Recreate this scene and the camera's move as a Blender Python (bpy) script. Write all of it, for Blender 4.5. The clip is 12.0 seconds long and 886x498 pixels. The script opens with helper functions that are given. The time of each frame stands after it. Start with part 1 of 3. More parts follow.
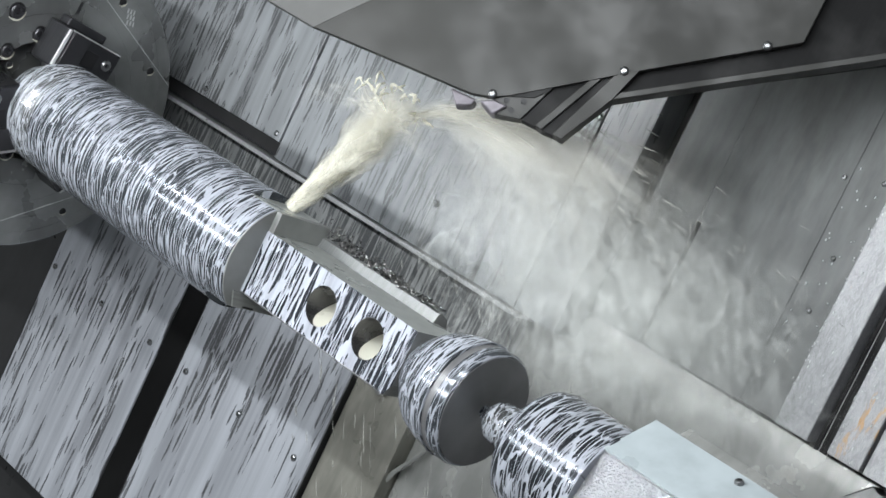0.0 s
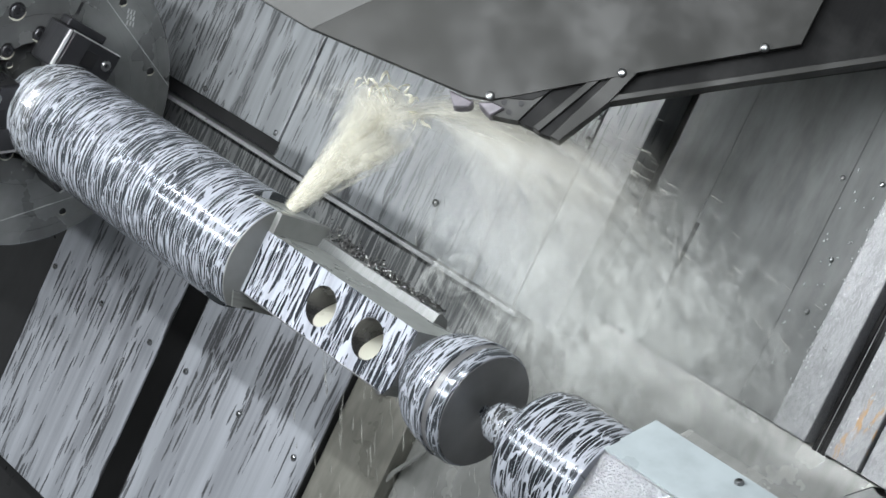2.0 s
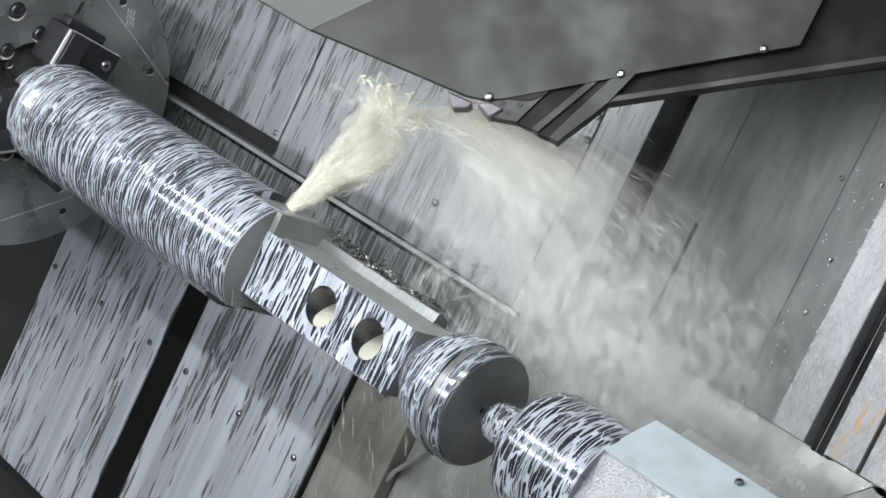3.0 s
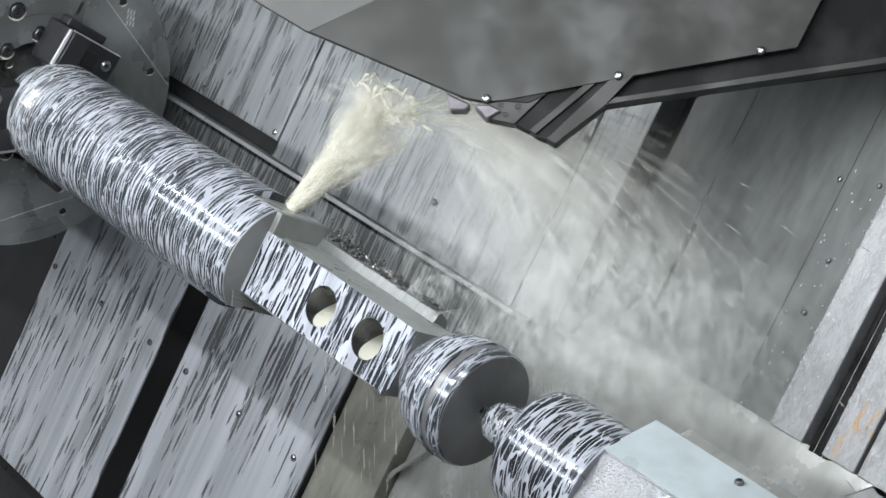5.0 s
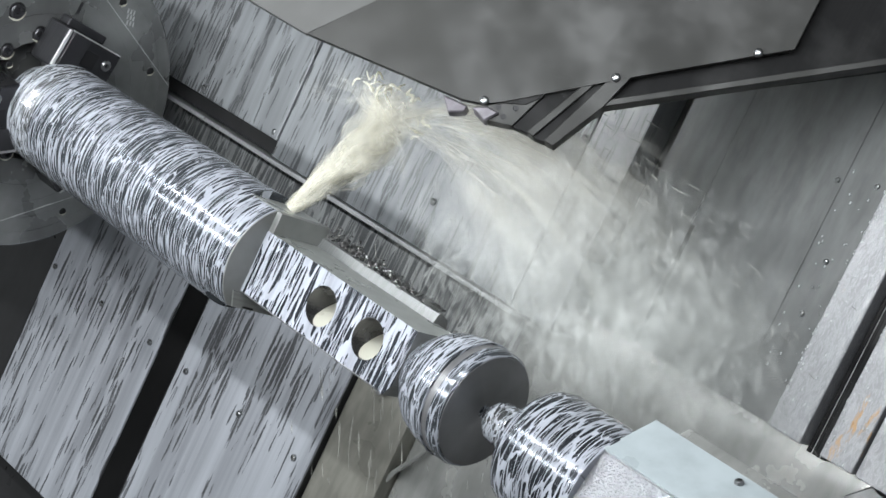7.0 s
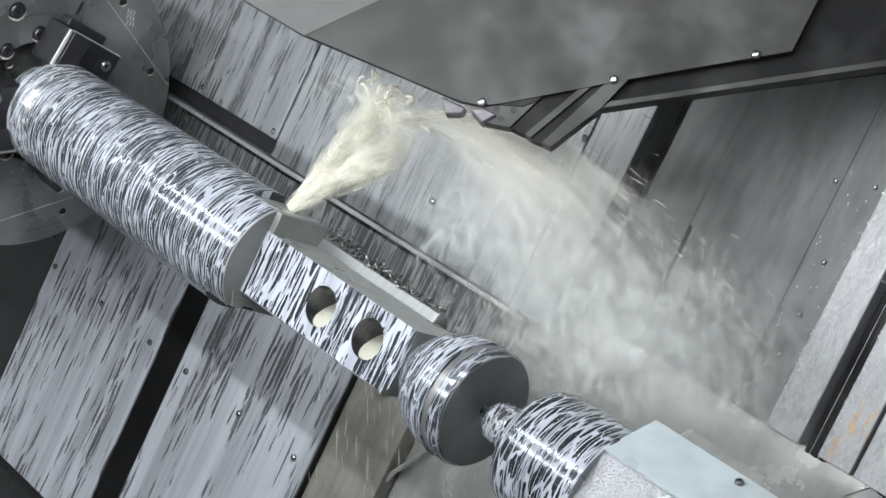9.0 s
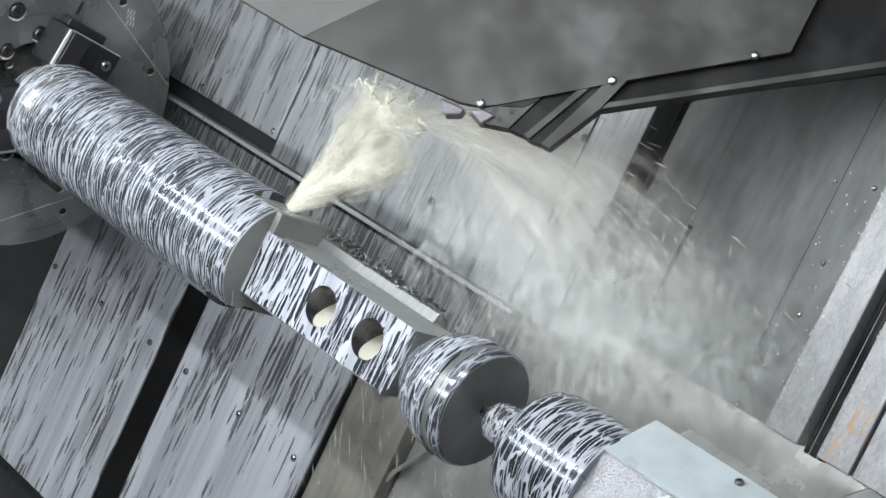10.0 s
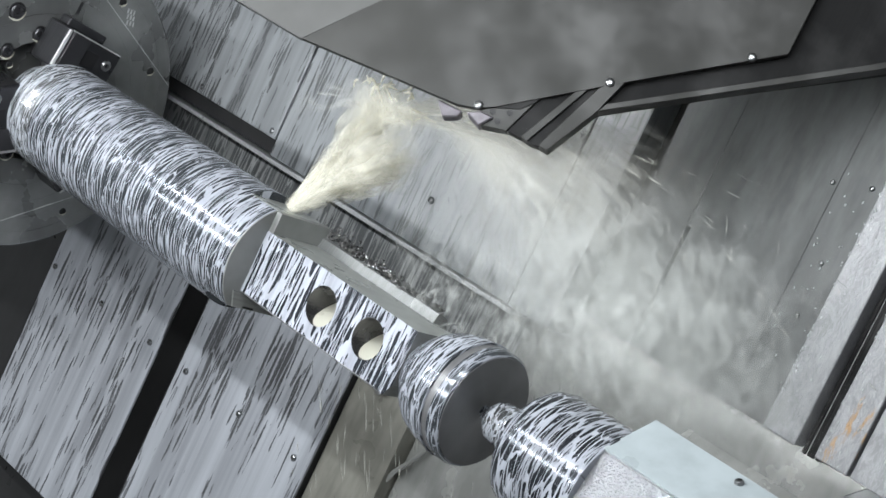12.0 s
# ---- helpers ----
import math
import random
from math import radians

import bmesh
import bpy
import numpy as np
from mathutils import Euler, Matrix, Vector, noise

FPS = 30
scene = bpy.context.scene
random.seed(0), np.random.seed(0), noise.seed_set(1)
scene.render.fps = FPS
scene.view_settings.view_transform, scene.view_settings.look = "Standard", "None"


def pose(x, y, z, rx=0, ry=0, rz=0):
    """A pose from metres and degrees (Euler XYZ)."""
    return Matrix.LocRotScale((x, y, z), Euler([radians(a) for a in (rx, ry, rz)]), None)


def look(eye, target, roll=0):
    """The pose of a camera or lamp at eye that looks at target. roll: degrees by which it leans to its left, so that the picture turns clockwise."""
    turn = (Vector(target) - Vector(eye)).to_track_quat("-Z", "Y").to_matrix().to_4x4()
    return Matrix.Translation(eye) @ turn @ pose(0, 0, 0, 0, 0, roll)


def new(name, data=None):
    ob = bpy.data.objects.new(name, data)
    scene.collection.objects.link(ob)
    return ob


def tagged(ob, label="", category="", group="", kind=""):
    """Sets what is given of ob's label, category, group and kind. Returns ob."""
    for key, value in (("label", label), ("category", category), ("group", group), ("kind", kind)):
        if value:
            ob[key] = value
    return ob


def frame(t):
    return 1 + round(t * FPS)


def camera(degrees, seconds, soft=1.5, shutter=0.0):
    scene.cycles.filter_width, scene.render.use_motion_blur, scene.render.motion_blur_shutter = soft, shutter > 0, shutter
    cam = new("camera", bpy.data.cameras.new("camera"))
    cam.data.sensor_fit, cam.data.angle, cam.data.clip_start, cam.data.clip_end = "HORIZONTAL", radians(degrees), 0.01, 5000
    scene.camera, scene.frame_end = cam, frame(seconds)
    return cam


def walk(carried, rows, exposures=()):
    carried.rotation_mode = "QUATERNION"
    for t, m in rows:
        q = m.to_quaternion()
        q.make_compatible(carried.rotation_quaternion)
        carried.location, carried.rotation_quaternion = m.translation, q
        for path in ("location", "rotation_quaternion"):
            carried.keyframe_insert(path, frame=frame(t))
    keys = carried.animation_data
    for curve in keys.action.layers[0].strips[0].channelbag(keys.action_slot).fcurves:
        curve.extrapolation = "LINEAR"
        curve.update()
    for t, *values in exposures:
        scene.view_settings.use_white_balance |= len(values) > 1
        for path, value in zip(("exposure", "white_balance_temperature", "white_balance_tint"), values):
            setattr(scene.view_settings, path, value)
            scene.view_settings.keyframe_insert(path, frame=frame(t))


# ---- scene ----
cam = camera(28, 12.0, soft=1.6)
AXIS = 1.25                      # height of the spindle axis over the floor
EYE = pose(1.4608, -1.3597, 1.4249 + AXIS, 59.651, -1.427, 49.721)
walk(cam, [(0, EYE), (12, EYE)])

SLANT = 58.0                     # the bed leans back at this angle
BED = pose(0, 0, AXIS, SLANT)    # bed space: x along the spindle, y up the slope, z off the bed

# ---- light ----
world = bpy.data.worlds.new("world")
scene.world = world
world.use_nodes = True
world.node_tree.nodes["Background"].inputs[0].default_value = (0.55, 0.58, 0.6, 1)
world.node_tree.nodes["Background"].inputs[1].default_value = 0.25
scene.view_settings.exposure = 0.27
scene.cycles.transparent_max_bounces = 96     # light goes through many drops of mist


def strip_light(name, eye, target, length, width, power, colour):
    data = bpy.data.lights.new(name, "AREA")
    data.shape, data.size, data.size_y, data.energy, data.color = "RECTANGLE", length, width, power, colour
    ob = new(name, data)
    ob.matrix_world = look(eye, target)
    return ob


LAMPS = [((-0.88, -0.66, AXIS + 0.94), (-0.88, 0.05, AXIS - 0.1), 2.2, 0.03, 18),
         ((-0.88, -0.98, AXIS + 0.66), (-0.88, 0.1, AXIS), 2.2, 0.06, 17),
         ((0.45, -0.40, AXIS + 1.70), (0.3, 0.25, AXIS - 0.2), 1.2, 0.25, 21)]
for eye, target, length, width, power in LAMPS:
    strip_light("strip_light", eye, target, length, width, power, (0.94, 0.98, 1.0))

# ---- materials ----


class Graph:
    """A small builder of node materials."""

    def __init__(self, name):
        self.mat = bpy.data.materials.new(name)
        self.mat.use_nodes = True
        self.nodes, self.links = self.mat.node_tree.nodes, self.mat.node_tree.links
        self.bsdf = self.nodes["Principled BSDF"]

    def add(self, kind, operation="", data_type=""):
        n = self.nodes.new(kind)
        if operation:
            n.operation = operation
        if data_type:
            n.data_type = data_type
        return n

    def put(self, value, socket):
        if isinstance(value, bpy.types.NodeSocket):
            self.links.new(value, socket)
        else:
            socket.default_value = value

    def coords(self, scale=(1, 1, 1), turn=(0, 0, 0)):
        c = self.add("ShaderNodeTexCoord")
        m = self.add("ShaderNodeMapping")
        self.links.new(c.outputs["Object"], m.inputs[0])
        m.inputs["Scale"].default_value = scale
        m.inputs["Rotation"].default_value = turn
        return m.outputs[0]

    def round_coords(self, sx, sa):
        """Coordinates along x and round the x axis."""
        c = self.add("ShaderNodeTexCoord")
        s = self.add("ShaderNodeSeparateXYZ")
        self.links.new(c.outputs["Object"], s.inputs[0])
        a = self.math("ARCTAN2", s.outputs[2], self.math("MULTIPLY", s.outputs[1], -1.0))
        out = self.add("ShaderNodeCombineXYZ")
        self.links.new(self.math("MULTIPLY", s.outputs[0], sx), out.inputs[0])
        self.links.new(self.math("MULTIPLY", a, sa), out.inputs[1])
        return out.outputs[0]

    def math(self, op, a, b=0.0):
        n = self.add("ShaderNodeMath", operation=op)
        self.put(a, n.inputs[0])
        self.put(b, n.inputs[1])
        return n.outputs[0]

    def noise(self, vec, scale=1.0, detail=3.0, rough=0.55, distortion=0.0):
        n = self.add("ShaderNodeTexNoise")
        self.links.new(vec, n.inputs["Vector"])
        n.inputs["Scale"].default_value, n.inputs["Detail"].default_value = scale, detail
        n.inputs["Roughness"].default_value, n.inputs["Distortion"].default_value = rough, distortion
        return n.outputs[0]

    def ramp(self, fac, a, b, lo=0.0, hi=1.0):
        n = self.add("ShaderNodeMapRange")
        n.interpolation_type = "SMOOTHSTEP"
        self.put(fac, n.inputs[0])
        n.inputs[1].default_value, n.inputs[2].default_value = a, b
        n.inputs[3].default_value, n.inputs[4].default_value = lo, hi
        return n.outputs[0]

    def mix(self, fac, a, b):
        n = self.add("ShaderNodeMix", data_type="RGBA")
        self.put(fac, n.inputs[0])
        for v, s in ((a, n.inputs[6]), (b, n.inputs[7])):
            self.put(v if isinstance(v, bpy.types.NodeSocket) else (*v, 1), s)
        return n.outputs[2]

    def bump(self, height, strength, distance=0.002):
        n = self.add("ShaderNodeBump")
        self.put(height, n.inputs["Height"])
        n.inputs["Strength"].default_value, n.inputs["Distance"].default_value = strength, distance
        self.links.new(n.outputs[0], self.bsdf.inputs["Normal"])

    def done(self, colour=None, rough=None, metal=None):
        for v, k in ((colour, "Base Color"), (rough, "Roughness"), (metal, "Metallic")):
            if v is not None:
                self.put((*v, 1) if isinstance(v, tuple) else v, self.bsdf.inputs[k])
        return self.mat


MILK = (0.42, 0.445, 0.49)


def plain_metal(name, colour, rough=0.35, metal=1.0, grain=(300, 12, 12), wear=0.12):
    g = Graph(name)
    fine = g.noise(g.coords(grain), 1.0, 3)
    big = g.noise(g.coords((9, 9, 9)), 1.0, 4)
    f = g.math("ADD", g.math("MULTIPLY", fine, 0.5), g.math("MULTIPLY", big, 0.5))
    dark = tuple(c * (1 - 2 * wear) for c in colour)
    light = tuple(min(1, c * (1 + 2 * wear)) for c in colour)
    g.bump(fine, 0.12, 0.0006)
    return g.done(g.mix(g.ramp(f, 0.3, 0.7), dark, light), g.ramp(big, 0.3, 0.7, rough * 0.75, rough * 1.3), metal)


def milky(name, base, vec_of, width, soft=0.016, metal=0.7, rough=0.18, film=MILK, spread=0.13, run=0.0, wobble=0.8, lace=0.06, patch=0.23, gloss=0.11, string=1.3, slim=0.6):
    """Metal under a film of milky coolant that has drawn back from long rounded gaps.
    width: how broad the film stands between the gaps; run: how much thinner it gets on the underside of a turned body;
    lace, string, slim: how broad, how close and how short the strings of film inside the gaps are; patch: how large the thick and thin parts are."""
    g = Graph(name)
    v = vec_of(g)

    def cells(scale, strength, seed):
        shake = g.add("ShaderNodeTexNoise")
        move = g.add("ShaderNodeVectorMath", operation="MULTIPLY_ADD")
        g.links.new(v, move.inputs[0])
        move.inputs[1].default_value, move.inputs[2].default_value = (*scale, 1.0), (seed, seed * 1.7, 0)
        g.links.new(move.outputs[0], shake.inputs["Vector"])
        shake.inputs["Scale"].default_value, shake.inputs["Detail"].default_value = 0.8, 2.0
        push = g.add("ShaderNodeVectorMath", operation="MULTIPLY_ADD")
        g.links.new(shake.outputs["Color"], push.inputs[0])
        push.inputs[1].default_value = (strength * 0.35, strength, 0)
        g.links.new(move.outputs[0], push.inputs[2])
        out = g.add("ShaderNodeTexVoronoi")
        out.voronoi_dimensions, out.feature = "2D", "DISTANCE_TO_EDGE"
        g.links.new(push.outputs[0], out.inputs["Vector"])
        out.inputs["Scale"].default_value = 1.0
        return out.outputs["Distance"]

    part_of = g.noise(v, patch, 4.0, 0.6, 0.6)
    wide = g.noise(g.coords((5, 5, 5)), 1.0, 2)
    w = g.math("ADD", g.ramp(part_of, 0.32, 0.68, width - spread, width + spread), g.math("MULTIPLY", g.math("SUBTRACT", wide, 0.5), 0.25))
    if run:
        sep = g.add("ShaderNodeSeparateXYZ")
        g.links.new(g.add("ShaderNodeTexCoord").outputs["Object"], sep.inputs[0])
        w = g.math("SUBTRACT", w, g.ramp(sep.outputs[2], 0.09, 0.04, 0.0, run))
    w = g.math("MAXIMUM", w, 0.03)
    coarse = g.math("SUBTRACT", w, cells((1.0, 1.0), wobble, 0.0))
    ragged = g.math("MULTIPLY", g.math("SUBTRACT", g.noise(v, 2.6, 4.0, 0.65), 0.5), 0.05)
    mask = g.ramp(g.math("ADD", coarse, ragged), -soft, soft)
    if lace:
        # thin winding strings of film that are left inside the gaps
        long = g.add("ShaderNodeVectorMath", operation="MULTIPLY")
        g.links.new(v, long.inputs[0])
        long.inputs[1].default_value = (string, string * slim, string)
        ridge = g.math("ABSOLUTE", g.math("SUBTRACT", g.noise(long.outputs[0], 1.0, 1.5, 0.5, 0.12), 0.5))
        where = g.ramp(g.noise(v, 0.3, 2.0), 0.3, 0.6, lace * 0.4, lace)
        mask = g.math("MAXIMUM", mask, g.math("MULTIPLY", g.ramp(g.math("SUBTRACT", where, ridge), -0.012, 0.014), 0.9))
    beads = g.add("ShaderNodeTexVoronoi")
    g.links.new(g.coords((300, 300, 300)), beads.inputs["Vector"])
    beads.inputs["Scale"].default_value = 1.0
    drop = g.ramp(beads.outputs["Distance"], 0.36, 0.22)
    drop = g.math("MULTIPLY", drop, g.ramp(g.noise(v, 0.5, 2.0), 0.45, 0.6, 0.0, 0.55))
    mask = g.math("MAXIMUM", mask, drop)
    fine = g.noise(g.coords((220, 25, 25)), 1.0, 2)
    under = g.mix(fine, tuple(c * 0.75 for c in base), tuple(c * 1.2 for c in base))
    g.bump(g.math("ADD", g.math("MULTIPLY", mask, 0.75), g.math("MULTIPLY", fine, 0.25)), 0.3, 0.0008)
    stretch = g.add("ShaderNodeVectorMath", operation="MULTIPLY")
    g.links.new(v, stretch.inputs[0])
    stretch.inputs[1].default_value = (0.35, 0.1, 0.35)
    tone = g.noise(stretch.outputs[0], 1.0, 5.0, 0.6)
    thick = g.mix(g.ramp(tone, 0.32, 0.66), tuple(c * 0.66 for c in film), film)
    return g.done(g.mix(mask, under, thick), g.ramp(mask, 0, 1, rough, gloss), g.ramp(mask, 0, 1, metal, 0.0))


def slope_vec(a, b):
    return lambda g: g.coords((a, b, a))


def round_vec(a, b):
    return lambda g: g.round_coords(a, b)


M_SHAFT = milky("coolant_wet_turned_steel", (0.10, 0.11, 0.125), round_vec(125, 1.6), 0.06, spread=0.13, run=0.08, wobble=0.9, film=(0.37, 0.39, 0.44), lace=0.042, string=1.0, slim=0.5)
M_COLLAR = milky("bright_wet_collar", (0.34, 0.35, 0.36), round_vec(150, 1.6), 0.05, metal=0.9, rough=0.2, spread=0.07)
M_FLAT = milky("coolant_wet_milled_flat", (0.07, 0.075, 0.09), slope_vec(100, 12), 0.12, spread=0.2, wobble=0.9, film=(0.43, 0.45, 0.51), lace=0.04)
M_CUT = plain_metal("bare_milled_steel", (0.20, 0.205, 0.20), 0.5, 0.3)
M_WETTOP = plain_metal("wet_milled_top", (0.31, 0.325, 0.315), 0.3, 0.15, (40, 40, 40), 0.08)
M_OLIVE = plain_metal("wet_olive_recess", (0.22, 0.216, 0.19), 0.35, 0.1, (60, 12, 60))
M_BORE = plain_metal("turned_bore", (0.16, 0.16, 0.165), 0.25, 0.8, (20, 20, 400))
M_BEAD = plain_metal("coolant_bead", (0.55, 0.57, 0.58), 0.1, 0.1)
M_RIDGE = plain_metal("wet_dark_steel", (0.17, 0.175, 0.175), 0.4, 0.4)
M_FACE = plain_metal("dark_turned_face", (0.17, 0.17, 0.175), 0.4, 0.4)
M_CHUCK = plain_metal("ground_chuck_steel", (0.21, 0.215, 0.215), 0.3, 0.6, (40, 8, 8), 0.18)
M_JAW = plain_metal("black_jaw_steel", (0.05, 0.05, 0.055), 0.3, 0.7)
M_NOZZLE = plain_metal("wet_nozzle_steel", (0.13, 0.12, 0.135), 0.45, 0.4, (60, 60, 60), 0.25)
M_HOLE = plain_metal("dark_hole", (0.02, 0.02, 0.022), 0.5, 0.4)
M_PLATE = milky("coolant_streaked_sheet", (0.14, 0.145, 0.155), slope_vec(85, 7.5), 0.31, metal=0.4, rough=0.3, film=(0.42, 0.44, 0.48), spread=0.3, wobble=0.8, lace=0.05, patch=0.35, gloss=0.3)
M_BACK = milky("streaked_cover_sheet", (0.12, 0.125, 0.13), slope_vec(90, 9), 0.24, metal=0.4, rough=0.3, film=(0.29, 0.305, 0.32), spread=0.3, wobble=0.8, lace=0.05, patch=0.35, gloss=0.3)
M_WALL = plain_metal("misted_cover_sheet", (0.105, 0.109, 0.109), 0.5, 0.25, (45, 12, 45), 0.16)
M_LOWER = plain_metal("wet_lower_sheet", (0.42, 0.425, 0.41), 0.25, 0.4, (45, 12, 45), 0.1)
M_RECESS = plain_metal("dull_recess_steel", (0.085, 0.087, 0.086), 0.5, 0.2, (45, 12, 45), 0.1)
M_DARK = plain_metal("dark_wet_bed", (0.038, 0.038, 0.039), 0.35, 0.1, (30, 10, 30), 0.07)
M_APRON = milky("streaked_dark_apron", (0.12, 0.125, 0.13), slope_vec(70, 7.0), 0.06, metal=0.4, rough=0.3, film=(0.38, 0.39, 0.39), spread=0.06)
M_RAIL = plain_metal("worn_rail_steel", (0.55, 0.56, 0.57), 0.35, 0.35)
# guard front in shade and its side in light, put into two base colours
M_GUARD = plain_metal("shaded_guard_sheet", (0.019, 0.019, 0.0175), 0.55, 0.0, (6, 6, 6), 0.2)
M_GUARD_SIDE = plain_metal("lit_guard_sheet", (0.062, 0.062, 0.061), 0.45, 0.1, (6, 6, 6), 0.14)
M_BLACK = plain_metal("black_rubber_seal", (0.007, 0.007, 0.0075), 0.85, 0.0)
M_SCREW = plain_metal("bright_screw_steel", (0.24, 0.245, 0.25), 0.3, 0.9)
M_TAIL = milky("coolant_wet_quill", (0.055, 0.06, 0.07), round_vec(110, 1.8), 0.05, spread=0.12, run=0.05, wobble=0.9, film=(0.38, 0.40, 0.45), lace=0.045, string=0.9, slim=0.5)
M_TAIL_TOP = plain_metal("pale_wet_paint", (0.36, 0.405, 0.425), 0.3, 0.0, (30, 30, 30), 0.06)
M_MILKPOOL = plain_metal("standing_coolant", (0.50, 0.49, 0.42), 0.25, 0.0, (8, 8, 8), 0.03)
M_ENCLOSURE = plain_metal("enclosure_paint", (0.36, 0.37, 0.38), 0.5, 0.0, (4, 4, 4), 0.06)
M_LAMP = plain_metal("lamp_housing", (0.3, 0.3, 0.3), 0.4, 0.6)


def hammered():
    g = Graph("hammered_silver_paint")
    n = g.noise(g.coords((300, 300, 300)), 1.0, 2)
    g.bump(n, 1.0, 0.003)
    return g.done(g.mix(n, (0.22, 0.225, 0.24), (0.42, 0.43, 0.45)), 0.3, 0.6)


def rusty(name, least, rust=(0.50, 0.30, 0.14)):
    """Wet steel strip with foam, drops and stains; least: how rare the stains are."""
    g = Graph(name)
    n = g.noise(g.coords((30, 8, 30)), 1.0, 5, 0.65)
    w = g.noise(g.coords((210, 60, 210)), 1.0, 4, 0.7, 1.0)
    c = g.mix(g.ramp(w, 0.42, 0.62), (0.24, 0.245, 0.255), (0.37, 0.375, 0.39))
    c = g.mix(g.ramp(n, least, least + 0.07), c, rust)
    g.bump(w, 0.5, 0.002)
    return g.done(c, g.ramp(w, 0.4, 0.6, 0.45, 0.25), 0.15)


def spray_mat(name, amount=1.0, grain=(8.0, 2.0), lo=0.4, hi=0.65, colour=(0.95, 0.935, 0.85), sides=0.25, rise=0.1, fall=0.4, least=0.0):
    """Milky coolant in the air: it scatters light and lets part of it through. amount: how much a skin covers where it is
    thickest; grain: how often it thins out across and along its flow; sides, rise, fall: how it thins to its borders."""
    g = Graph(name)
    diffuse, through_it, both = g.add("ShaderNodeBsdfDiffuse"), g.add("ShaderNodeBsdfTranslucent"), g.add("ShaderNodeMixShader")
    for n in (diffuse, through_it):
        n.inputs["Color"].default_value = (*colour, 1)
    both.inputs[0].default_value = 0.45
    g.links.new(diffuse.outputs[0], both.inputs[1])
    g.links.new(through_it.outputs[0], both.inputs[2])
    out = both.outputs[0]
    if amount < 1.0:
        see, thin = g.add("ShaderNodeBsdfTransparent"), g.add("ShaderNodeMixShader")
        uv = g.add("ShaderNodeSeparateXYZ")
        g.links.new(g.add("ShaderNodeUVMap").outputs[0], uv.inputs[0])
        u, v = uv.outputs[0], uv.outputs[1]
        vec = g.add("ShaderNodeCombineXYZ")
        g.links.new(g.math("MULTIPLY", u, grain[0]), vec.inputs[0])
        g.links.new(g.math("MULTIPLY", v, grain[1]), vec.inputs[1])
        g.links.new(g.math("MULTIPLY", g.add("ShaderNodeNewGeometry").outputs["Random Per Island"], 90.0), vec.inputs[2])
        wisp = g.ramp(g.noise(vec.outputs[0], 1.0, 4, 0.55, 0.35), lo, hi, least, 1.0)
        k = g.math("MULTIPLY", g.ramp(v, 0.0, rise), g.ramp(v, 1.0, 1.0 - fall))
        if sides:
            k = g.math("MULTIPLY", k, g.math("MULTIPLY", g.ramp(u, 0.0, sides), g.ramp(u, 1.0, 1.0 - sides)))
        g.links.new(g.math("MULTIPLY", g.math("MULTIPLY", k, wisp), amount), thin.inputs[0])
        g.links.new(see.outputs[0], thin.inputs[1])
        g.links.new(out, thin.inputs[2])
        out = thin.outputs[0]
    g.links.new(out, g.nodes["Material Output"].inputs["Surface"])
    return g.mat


M_CHIP = plain_metal("steel_chips", (0.16, 0.16, 0.16), 0.25, 0.9, (200, 200, 200), 0.3)
M_HAMMER, M_RUST, M_SPRAY = hammered(), rusty("rust_stained_strip", 0.585, (0.40, 0.25, 0.13)), spray_mat("milky_coolant_drops")
M_STRIP = rusty("wet_bright_strip", 0.66, (0.34, 0.27, 0.23))
CREAM = (0.84, 0.825, 0.75)
M_CORE = spray_mat("jet_core", 0.85, (3.0, 4.0), 0.36, 0.62, CREAM, 0.0, 0.01, 0.5, 0.1)
M_JET = spray_mat("jet_veil", 0.42, (6.0, 4.0), 0.42, 0.66, CREAM, 0.0, 0.02, 0.6)
M_FAN = spray_mat("fan_veil", 0.46, (8.0, 4.0), 0.42, 0.72, (0.95, 0.935, 0.86), 0.35, 0.08, 0.75)
M_CURTAIN = spray_mat("curtain_veil", 0.17, (20.0, 4.0), 0.44, 0.74, (0.94, 0.935, 0.89), 0.25, 0.2, 0.5)
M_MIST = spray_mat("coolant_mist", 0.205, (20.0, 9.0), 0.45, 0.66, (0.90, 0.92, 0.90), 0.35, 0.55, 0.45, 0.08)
M_STREAK = spray_mat("flying_streaks", 0.24, (0.0, 0.0), -1.0, 0.0, (0.95, 0.94, 0.87), 0.0, 0.45, 0.45)

# ---- mesh helpers ----


def finish(name, bm, material, smooth=False):
    bmesh.ops.recalc_face_normals(bm, faces=bm.faces)
    me = bpy.data.meshes.new(name)
    bm.to_mesh(me)
    bm.free()
    for m in (material if isinstance(material, (list, tuple)) else [material]):
        me.materials.append(m)
    if smooth:
        me.polygons.foreach_set("use_smooth", [True] * len(me.polygons))
        me.set_sharp_from_angle(angle=radians(35))
    return me


def part(name, bm, material, parent, label="", smooth=False, m=None):
    ob = new(name, finish(name, bm, material, smooth))
    ob.parent = parent
    if m is not None:
        ob.matrix_basis = m
    return tagged(ob, label)


def empty(name, m=None):
    ob = new(name)
    ob.empty_display_size = 0.05
    if m is not None:
        ob.matrix_basis = m
    return ob


